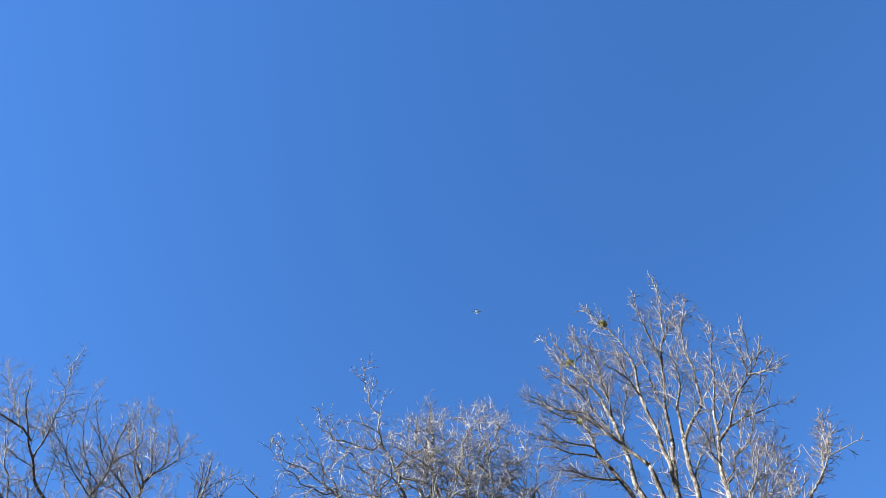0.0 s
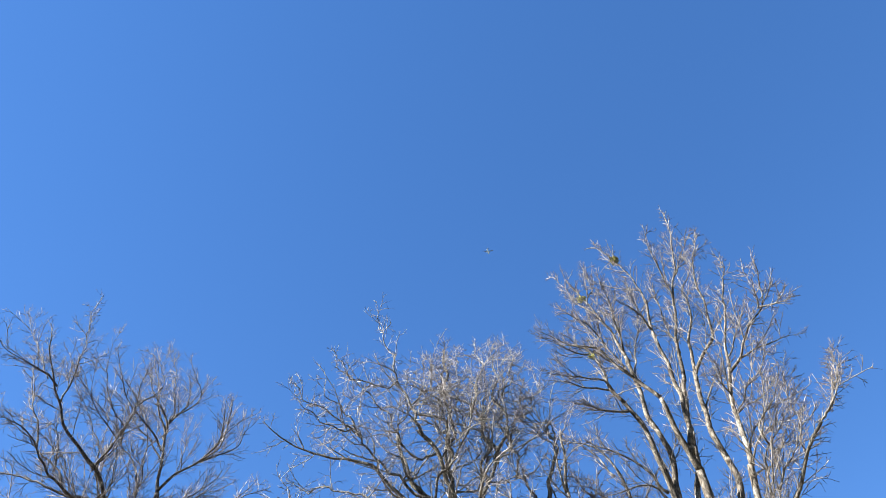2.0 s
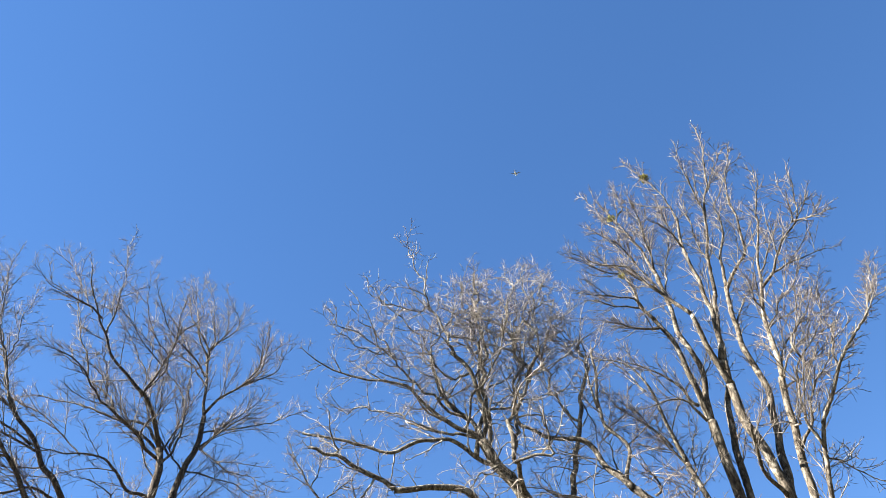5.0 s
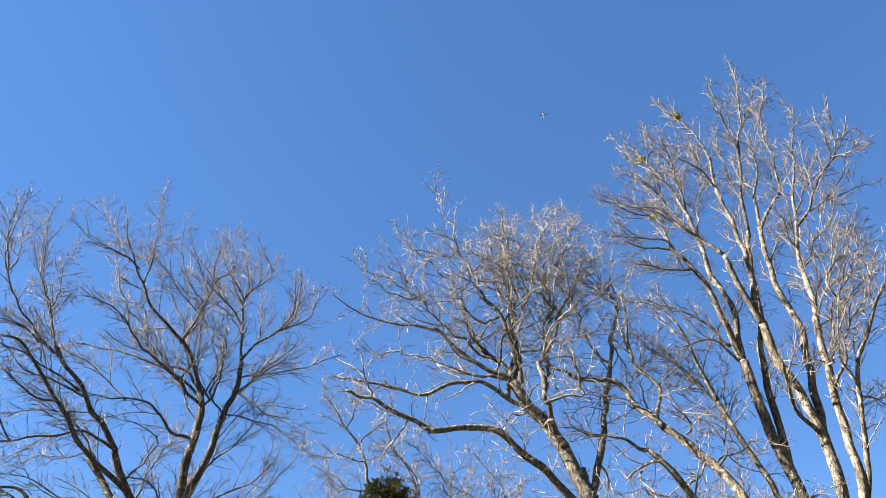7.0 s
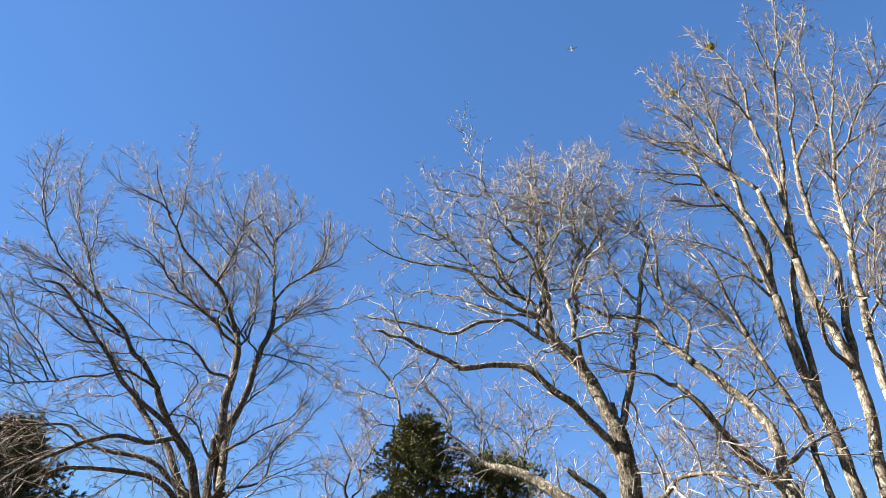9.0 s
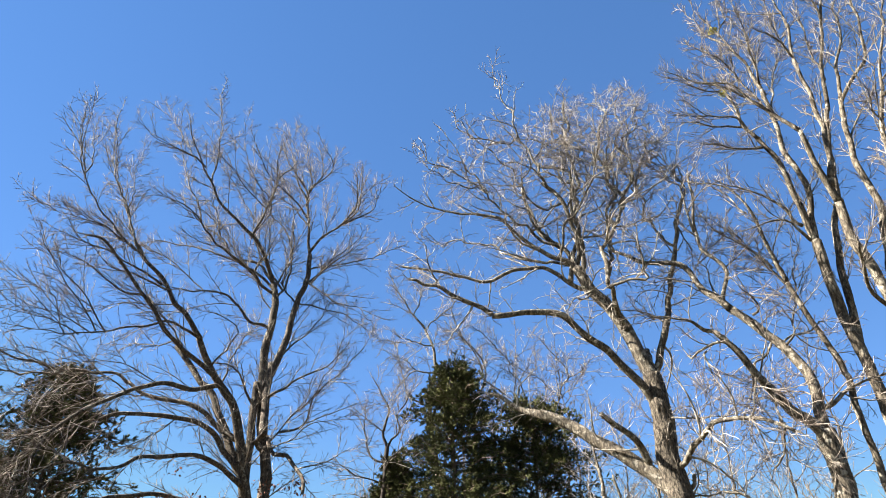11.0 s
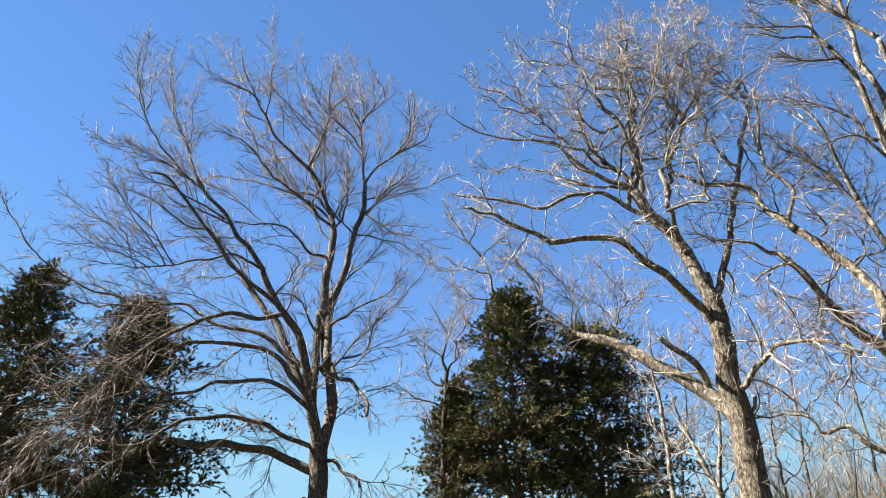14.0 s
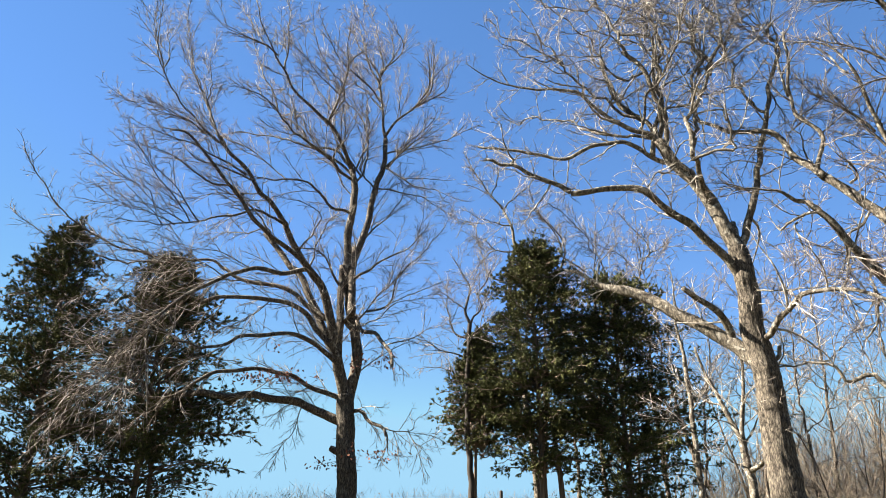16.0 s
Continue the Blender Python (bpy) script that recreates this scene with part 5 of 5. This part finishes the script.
# ---- cedars ----
def cedar(place, trunks, height, spread, clear, label, seed, count, lean=(0, 0), peak=0.75, droop=0.05, sprig=0.105, fill=1.0):
    """An evergreen: stems, whorls of boughs and sprays of small needles. spread: widest reach; clear: height of the bare stem."""
    rng = np.random.default_rng(seed)
    top = tagged(new("cedar_tree"), label, "tree", "cedars behind the oaks")
    top.matrix_world = place
    for dx, dy, r, h in trunks:
        c, _ = glide([(dx, dy, -0.1), (dx * 0.9 + 0.05, dy * 0.9, h * 0.35), (dx * 0.5 + lean[0] * 0.6, dy * 0.5, h * 0.7), (lean[0], lean[1], h)], 40)
        t = np.linspace(0, 1, 40)
        v, f = tubes(c[None], (r * (1 - 0.93 * t) * (1 + 0.3 * np.exp(-t * 25)))[None], 12, 0.06, rng)
        part("trunk", mesh_of("trunk", v, f, BARK_CEDAR), top)
    n = 250
    z = clear + (height - clear) * rng.uniform(0, 1, n) ** 0.9
    q = (z - clear) / (height - clear)
    reach = spread * np.clip((1 - q) ** peak, 0.04, 1) * (0.45 + 0.55 * np.minimum(1, q / 0.28)) * rng.uniform(0.55, 1.12, n)
    az = rng.uniform(0, 2 * np.pi, n)
    P = np.empty((n, 10, 3))
    s = np.linspace(0, 1, 10)
    P[:, :, 0] = lean[0] * (z / height)[:, None] + np.cos(az)[:, None] * reach[:, None] * s
    P[:, :, 1] = lean[1] * (z / height)[:, None] + np.sin(az)[:, None] * reach[:, None] * s
    P[:, :, 2] = z[:, None] + reach[:, None] * (0.42 * s - (0.25 + droop) * s ** 2) * rng.uniform(0.2, 1.5, n)[:, None]
    P[:, 1:] += rng.normal(0, 0.05, (n, 9, 3))
    R = 0.012 + 0.035 * (reach / spread)[:, None] * (1 - s)[None, :]
    for b in range(n):
        v, f = tubes(P[b:b + 1], R[b:b + 1], 5)
        part("bough", mesh_of("bough", v, f, BARK_CEDAR), top)
    boughs = []
    Q, RQ = sprout(P, R, rng, 0.19, (0.3, 0.9), (25, 65), 0.10, 4, 0.14, 0.005, begin=0.15, sag=clear + 0.35 * (height - clear))
    boughs.append(tubes(Q, RQ, 3))
    v, f = joined(boughs)
    part("branchwork", mesh_of("branchwork", v, f, BARK_CEDAR), top, "brown twiggy wood inside the crown", "stuff")
    # small plumes stand along the outer boughs, thinned in clumps, and carry the needles
    some = rng.uniform(0, 1, len(Q)) < fill * np.clip((Q[:, 0, 2] - clear) / 2.0, 0.6, 1)
    plume, _ = sprout(Q[some], RQ[some], rng, 0.085, (0.10, 0.36), (25, 60), 0.22, 3, 0.18, 0.003, begin=0.05)
    own = rng.integers(0, len(plume), count * 2)
    w = rng.uniform(0, 1, len(own)) ** 0.8 * 2 * 0.9999
    i = w.astype(int)
    w = (w - i)[:, None]
    C = plume[own, i] * (1 - w) + plume[own, i + 1] * w + rng.normal(0, 0.014, (len(own), 3))
    v, f = needles(C, rng, sprig, 0.140, 1.4 * unit(plume[own, 2] - plume[own, 0]))
    part("foliage", mesh_of("foliage", v, f, CEDAR_LEAF, False), top, "dark olive-green needle sprays", "stuff")
    return top


def at(az, dist):
    """An upright pose on the ground, facing the standing place: az degrees to the right, dist metres away."""
    return pose(dist * math.sin(radians(az)), dist * math.cos(radians(az)), 0, 0, 0, -az)


cedar(at(7.7, 29.0), [(0.0, 0.0, 0.2, 12.9), (0.75, 0.3, 0.16, 9.5)], 13.2, 4.0, 3.5, "broad dark green cedar with shaggy brown trunk", 21, 115000, peak=0.42)
cedar(at(14.2, 30.5), [(0.0, 0.0, 0.17, 12.0)], 12.2, 4.8, 1.4, "dark green cedar leaning into its taller neighbour", 22, 115000, peak=0.42)
cedar(at(3.1, 29.6), [(-0.42, 0.0, 0.12, 8.0)], 9.4, 2.3, 4.3, "slim young cedar with thin low foliage", 23, 42000, peak=0.5, fill=0.6)
cedar(at(-22.4, 25.0), [(-0.2, 0.0, 0.14, 10.0), (0.25, 0.1, 0.11, 8.5)], 10.6, 4.3, 1.9, "two-stemmed cedar with thin ragged lower boughs", 24, 76000, peak=0.6, fill=0.75)
cedar(at(-29.8, 26.0), [(0.0, 0.0, 0.2, 11.8)], 11.4, 4.2, 1.0, "tall cedar thinly furnished and browned", 25, 70000, peak=0.6, fill=0.75)
cedar(at(-37.5, 29.0), [(0.0, 0.0, 0.18, 10.5)], 11.0, 3.4, 1.0, "dark cedar standing beyond the tall one", 26, 20000)


# ---- thicket and far woods ----
def brush(place, height, stems, width, seed):
    """A shrub of many thin stems and tangled twigs."""
    rng = np.random.default_rng(seed)
    top = tagged(new("shrub"), "tangled leafless grey-brown shrub", "shrub", "thicket behind the oaks")
    top.matrix_world = place
    k = 9
    P = np.empty((stems, k, 3))
    P[:, 0] = np.stack([rng.uniform(-0.4, 0.4, stems) * width, rng.uniform(-0.4, 0.4, stems) * width, np.full(stems, -0.1)], 1)
    D = unit(np.stack([rng.normal(0, 0.3, stems), rng.normal(0, 0.3, stems), np.ones(stems)], 1))
    h = height * rng.uniform(0.55, 1.05, stems)
    for j in range(1, k):
        D = unit(D + rng.normal(0, 0.13, (stems, 3)) + np.array([0, 0, 0.02]))
        P[:, j] = P[:, j - 1] + D * (h / (k - 1))[:, None]
    R = (0.006 + 0.0048 * h)[:, None] * np.linspace(1, 0.2, k)[None]
    for i in range(stems):
        v, f = tubes(P[i:i + 1], R[i:i + 1], 6, 0.04, rng)
        part("stem", mesh_of("stem", v, f, BARK_OAK if i % 3 else BARK_DARK), top)
    A, RA = sprout(P, R, rng, 0.28, (1.0, 3.0), (30, 75), 0.06, 5, 0.2, 0.007, begin=0.15)
    B, RB = sprout(A, RA, rng, 0.24, (0.3, 0.9), (28, 65), 0.06, 3, 0.2, 0.0065)
    v, f = joined([tubes(A, RA, 3), tubes(B, RB, 3)])
    part("twig_spray", mesh_of("twig_spray", v, f, TWIG_DARK), top, kind="stuff")
    return top


for az, dist, height, stems, width, seed in (
        (24.5, 30, 4.2, 7, 2.5, 41), (26.5, 27, 5.6, 8, 2.5, 42), (28.8, 28, 5.2, 9, 3.0, 43), (31.2, 26, 6.4, 9, 3.0, 44), (33.6, 28, 6.0, 9, 3.0, 45),
        (36.0, 27, 6.2, 8, 3.0, 46), (30.2, 34, 7.4, 8, 3.5, 47), (34.4, 36, 8.0, 8, 3.5, 48), (27.2, 36, 6.6, 8, 3.5, 49), (20.5, 33, 4.0, 7, 2.5, 50), (16.8, 36, 3.6, 7, 3.0, 51), (38.6, 33, 7.5, 8, 3.0, 52)):
    brush(at(az, dist), height, stems, width, seed)


def wood_tree(place, height, seed, reach=3.4, fork=0.3):
    """A thin leafless tree of the wood behind: a stem that forks, crooked limbs rising from it, and fine twigs."""
    rng = np.random.default_rng(seed)
    tree = Tree("background_tree", place, BARK_OAK, "thin leafless tree in the wood behind", seed, group="thin trees behind the oaks", gnarl=1.2)
    x, z, lean = 0.0, 0.0, rng.normal(0, 0.05)
    stem = [(0.0, -0.1)]
    for j in range(1, 8):
        z = height * j / 7
        x += height / 7 * lean + rng.normal(0, 0.12)
        stem.append((x, z))
    tree.limb(0.0075 * height, 0.0045 * height, 0, 0.2, *stem[:4], name="trunk")
    tree.limb(0.0045 * height, 0.008, 0.2, rng.normal(0, 0.6), *stem[3:])
    for j in range(11):
        q = fork + (0.95 - fork) * (j + rng.uniform(0, 1)) / 11
        at_x, at_z = np.interp(q * 7, np.arange(8), [p[0] for p in stem]), q * height
        side, ln, up = (-1) ** j, reach * (1.15 - 0.75 * q) * rng.uniform(0.7, 1.2), rng.uniform(0.5, 1.3)
        pts = [(at_x + side * ln * u ** 0.9 * 0.8, at_z + ln * up * u ** 1.2) for u in (0.0, 0.3, 0.65, 1.0)]
        tree.limb(0.012 + 0.010 * ln * 0.7, 0.007, 0.1, rng.normal(0, 1.5), *pts)
    tree.crown(TWIG_OAK, FINE_OAK, (0.6, (0.7, 2.0), (28, 65), 0.1, 5, 0.2), (0.26, (0.4, 1.3), (28, 60), 0.1, 3, 0.22), (0.22, (0.15, 0.5), (28, 60), 0.08, 2, 0.18), limit=0.09, smallest=0.0080, begin=0.2)


for az, dist, height, seed in ((16.8, 38, 18.5, 91), (20.4, 36, 16.5, 92), (23.6, 38, 17.0, 93), (12.2, 37, 19.0, 104), (7.6, 40, 19.5, 106), (28.0, 36, 15.5, 94), (32.6, 38, 16.0, 95), (37.4, 36, 15.5, 96), (26.2, 33, 12.5, 102), (14.6, 42, 17.5, 107), (18.6, 41, 15.0, 108), (10.0, 43, 18.0, 109)):
    wood_tree(at(az, dist), height, seed)


def far_woods():
    """A wood at the field's far side: bare crowns and low evergreens."""
    rng = np.random.default_rng(61)
    n = 170
    near = np.arange(n) < 90
    az = np.radians(np.where(near, rng.uniform(14, 50, n), rng.uniform(-55, 55, n)))
    dist = np.where(near, rng.uniform(42, 72, n), rng.uniform(150, 195, n))
    h = np.where(near, rng.uniform(5.0, 9.0, n) + np.clip((np.degrees(az) - 25) * 0.25, 0, 3.5), rng.uniform(6.5, 10.5, n))
    k = 6
    P = np.empty((n, k, 3))
    P[:, 0] = np.stack([dist * np.sin(az), dist * np.cos(az), np.full(n, -0.2)], 1)
    D = unit(np.stack([rng.normal(0, 0.06, n), rng.normal(0, 0.06, n), np.ones(n)], 1))
    for j in range(1, k):
        D = unit(D + rng.normal(0, 0.06, (n, 3)))
        P[:, j] = P[:, j - 1] + D * (h / (k - 1))[:, None]
    R = (0.014 * h)[:, None] * np.linspace(1, 0.25, k)[None]
    pieces = [tubes(P, R, 4)]
    for some, thick, gap in ((near, 0.022, 0.95), (~near, 0.05, 1.3)):
        A, RA = sprout(P[some], R[some], rng, 0.75, (1.2, 3.6), (25, 65), 0.2, 4, 0.12, thick, begin=0.1)
        B, RB = sprout(A, RA, rng, gap, (0.6, 1.7), (20, 60), 0.15, 3, 0.1, thick * 0.75)
        pieces += [tubes(A, RA, 3), tubes(B, RB, 3)]
    v, f = joined(pieces)
    top = tagged(new("far_woods", mesh_of("far_woods", v, f, TWIG_DARK)), "bare grey-brown wood along the far side of the field", "woods", kind="stuff")
    m = 150
    by = np.arange(m) < 45
    az = np.radians(np.where(by, rng.uniform(15, 48, m), rng.uniform(-55, 55, m)))
    dist = np.where(by, rng.uniform(44, 62, m), rng.uniform(140, 165, m))
    hh = np.where(by, rng.uniform(2.0, 4.0, m), rng.uniform(4.5, 9.5, m))
    own = np.repeat(np.arange(m), 110)
    d = unit(rng.normal(0, 1, (len(own), 3))) * rng.uniform(0.4, 1, (len(own), 1)) ** 0.5
    C = np.stack([dist * np.sin(az), dist * np.cos(az), hh * 0.45], 1)[own] + d * np.stack([hh * 0.5, hh * 0.5, hh * 0.5], 1)[own]
    v, f = leaf_cards(C, rng, 0.45, 0.3)
    # leafless scrub: soft brown masses of upright twigs, before the near wood and along the field
    m = 150
    by = np.arange(m) < 80
    az = np.radians(np.where(by, rng.uniform(19, 47, m), rng.uniform(-18, 12, m)))
    dist = np.where(by, rng.uniform(40, 58, m), rng.uniform(138, 160, m))
    hh = np.where(by, rng.uniform(0.75, 1.1, m) * np.interp(np.degrees(az), [19, 25, 30], [6.0, 8.0, 11.5]), rng.uniform(0.85, 1.1, m) * np.interp(np.degrees(az), [-15, -11, -7], [9.5, 12.0, 9.8]))
    own = np.repeat(np.arange(m), np.where(by, 650, 450))
    d = unit(rng.normal(0, 1, (len(own), 3))) * rng.uniform(0, 1, (len(own), 1)) ** 0.4
    d[:, 2] = np.abs(d[:, 2])
    B = np.stack([dist * np.sin(az), dist * np.cos(az), np.zeros(m)], 1)[own] + d * np.stack([hh * 0.55, hh * 0.55, hh * 0.85], 1)[own]
    far = np.where(by, 1.0, 1.7)[own][:, None]
    bv, bf = needles(B, rng, 1.0, 0.012, unit(d + np.array([0, 0, 0.6])) * 1.2)
    bv = (bv.reshape(-1, 3, 3) - B[:, None]) * far[:, None] + B[:, None]
    tagged(new("far_scrub", mesh_of("far_scrub", bv.reshape(-1, 3), bf, TWIG_DARK, False)), "dense leafless grey-brown scrub at the field's edge", "bushes", kind="stuff")
    tagged(new("far_bushes", mesh_of("far_bushes", v, f, CEDAR_LEAF, False)), "low dark evergreen bushes before the far wood", "bushes", kind="stuff")


far_woods()

# ---- leaves that still hang on the oak ----
def hanging_leaves(middles, seed):
    """Clusters of dry brown leaves held on the oak's lower branches."""
    rng = np.random.default_rng(seed)
    inv = np.array(spreading_oak.top.matrix_world.inverted())
    for x, y, z, n, w in middles:
        C = np.array([x, y, z]) + rng.normal(0, 1, (n, 3)) * np.array([w, 0.3, 0.11])
        C = C @ inv[:3, :3].T + inv[:3, 3]
        v, f = leaf_cards(C, rng, 0.11, 0.3, 0.6)
        part("leaf_tuft", mesh_of("leaf_tuft", v, f, DRY_LEAF, False), spreading_oak.top, "dry red-brown leaves", "stuff")


hanging_leaves([(*(-5.73, 21.46, 6.00), 110, 0.45), (*(-4.63, 20.79, 5.87), 90, 0.4), (*(-2.18, 19.88, 6.14), 40, 0.35), (*(-2.02, 20.91, 3.65), 70, 0.6), (*(-3.57, 21.73, 3.45), 40, 0.3), (*(-1.54, 19.96, 6.16), 25, 0.2), (*(-5.15, 20.52, 6.71), 14, 0.15)], 71)


def mistletoe(place, size, count, seed):
    rng = np.random.default_rng(seed)
    top = tagged(new("mistletoe_clump"), "round yellow-green mistletoe clump in the high twigs", "mistletoe", "mistletoe")
    top.matrix_world = pose(*place)
    k = 5
    D = unit(rng.normal(0, 1, (40, 3)))
    P = D[:, None, :] * (np.linspace(0, 1, k)[None, :, None] * size) + rng.normal(0, 0.02, (40, k, 3)) * np.linspace(0, 1, k)[None, :, None]
    v, f = tubes(P, np.full((40, k), 0.006), 3)
    part("stems", mesh_of("stems", v, f, MISTLETOE), top)
    C = unit(rng.normal(0, 1, (count, 3))) * (rng.uniform(0, 1, (count, 1)) ** 0.45) * size
    v, f = leaf_cards(C, rng, 0.09, 0.28)
    part("leaves", mesh_of("leaves", v, f, MISTLETOE, False), top)


mistletoe((12.70, 14.28, 21.90), 0.15, 260, 81)
mistletoe((12.45, 16.70, 22.14), 0.17, 80, 82)
mistletoe((11.06, 15.26, 17.42), 0.12, 30, 83)


def airliner(place):
    """A small far airliner: tapered body, swept wings, tail and two engines."""
    top = tagged(new("airliner"), "distant white airliner with dark wings in the sky", "aeroplane")
    top.matrix_world = place
    rng = np.random.default_rng(5)
    y = np.linspace(-17, 17, 24)
    r = 2.0 * np.clip(1 - np.abs(y / 17.2) ** 5, 0.02, 1) ** 0.5 * np.where(y < -8, 1 - (-(y + 8)) / 13, 1)
    v, f = tubes(np.stack([y * 0, y, y * 0], 1)[None], r[None], 16)
    part("fuselage", mesh_of("fuselage", v, f, METAL_WHITE), top)

    def wing(name, side, y0, y1, span, chord0, chord1, z, rise, mat):
        v = []
        for s in (0, 1):
            c, yy, zz = (chord0, y0, z) if s == 0 else (chord1, y1, z + rise)
            t = 0.12 * c
            x = side * span * s
            v += [(x, yy, zz), (x, yy - c * 0.4, zz + t * 0.5), (x, yy - c, zz), (x, yy - c * 0.4, zz - t * 0.5)]
        q = [(0, 1, 5, 4), (1, 2, 6, 5), (2, 3, 7, 6), (3, 0, 4, 7), (4, 5, 6, 7), (3, 2, 1, 0)]
        part(name, mesh_of(name, np.array(v), [np.array(q)], mat, False), top)

    for side in (-1, 1):
        wing("wing", side, 4, -3, 17, 6.5, 2.0, -0.8, 1.4, METAL_GREY)
        wing("tailplane", side, -12, -14.5, 6.2, 3.4, 1.4, 0.6, 0.4, METAL_GREY)
        y = np.linspace(0, 4.2, 8)
        v, f = tubes(np.stack([np.full(8, side * 5.6), y, np.full(8, -1.9)], 1)[None], (1.05 * np.sin(np.linspace(0.9, 2.3, 8)))[None], 12)
        part("engine", mesh_of("engine", v, f, METAL_WHITE), top)
    fin = [(0.15, -11, 1.2), (-0.15, -11, 1.2), (0.15, -15.6, 1.2), (-0.15, -15.6, 1.2), (0.08, -14.6, 7), (-0.08, -14.6, 7), (0.08, -16.8, 7), (-0.08, -16.8, 7)]
    part("tail_fin", mesh_of("tail_fin", np.array(fin), [np.array([(0, 2, 6, 4), (1, 5, 7, 3), (0, 4, 5, 1), (2, 3, 7, 6), (4, 6, 7, 5), (0, 1, 3, 2)])], METAL_WHITE, False), top)


airliner(pose(646, 1251, 1690, 20, 10, -27.5))

post = tagged(new("fence_post"), "slim dark post standing in the field", "post")
post.matrix_world = at(4.46, 30.0)
v, f = tubes(np.array([[(0, 0, -0.2), (0, 0, 1.0), (0.01, 0, 2.2), (0.02, 0, 3.1), (0.02, 0, 3.13)]]), np.array([[0.075, 0.07, 0.07, 0.068, 0.05]]), 10)
part("pole", mesh_of("pole", v, f, BARK_DARK), post)

stub = tagged(new("branch_stub"), "short sawn branch stub on the oak trunk", "branch stub")
stub.matrix_world = pose(*(-3.34, 21.70, 3.89))
v, f = tubes(np.array([[(0.25, 0, -0.1), (0.1, 0, -0.05), (0.0, 0, 0.0), (-0.06, 0, 0.03)]]), np.array([[0.12, 0.11, 0.1, 0.08]]), 10, 0.06, np.random.default_rng(3))
part("stump", mesh_of("stump", v, f, BARK_OAK), stub)
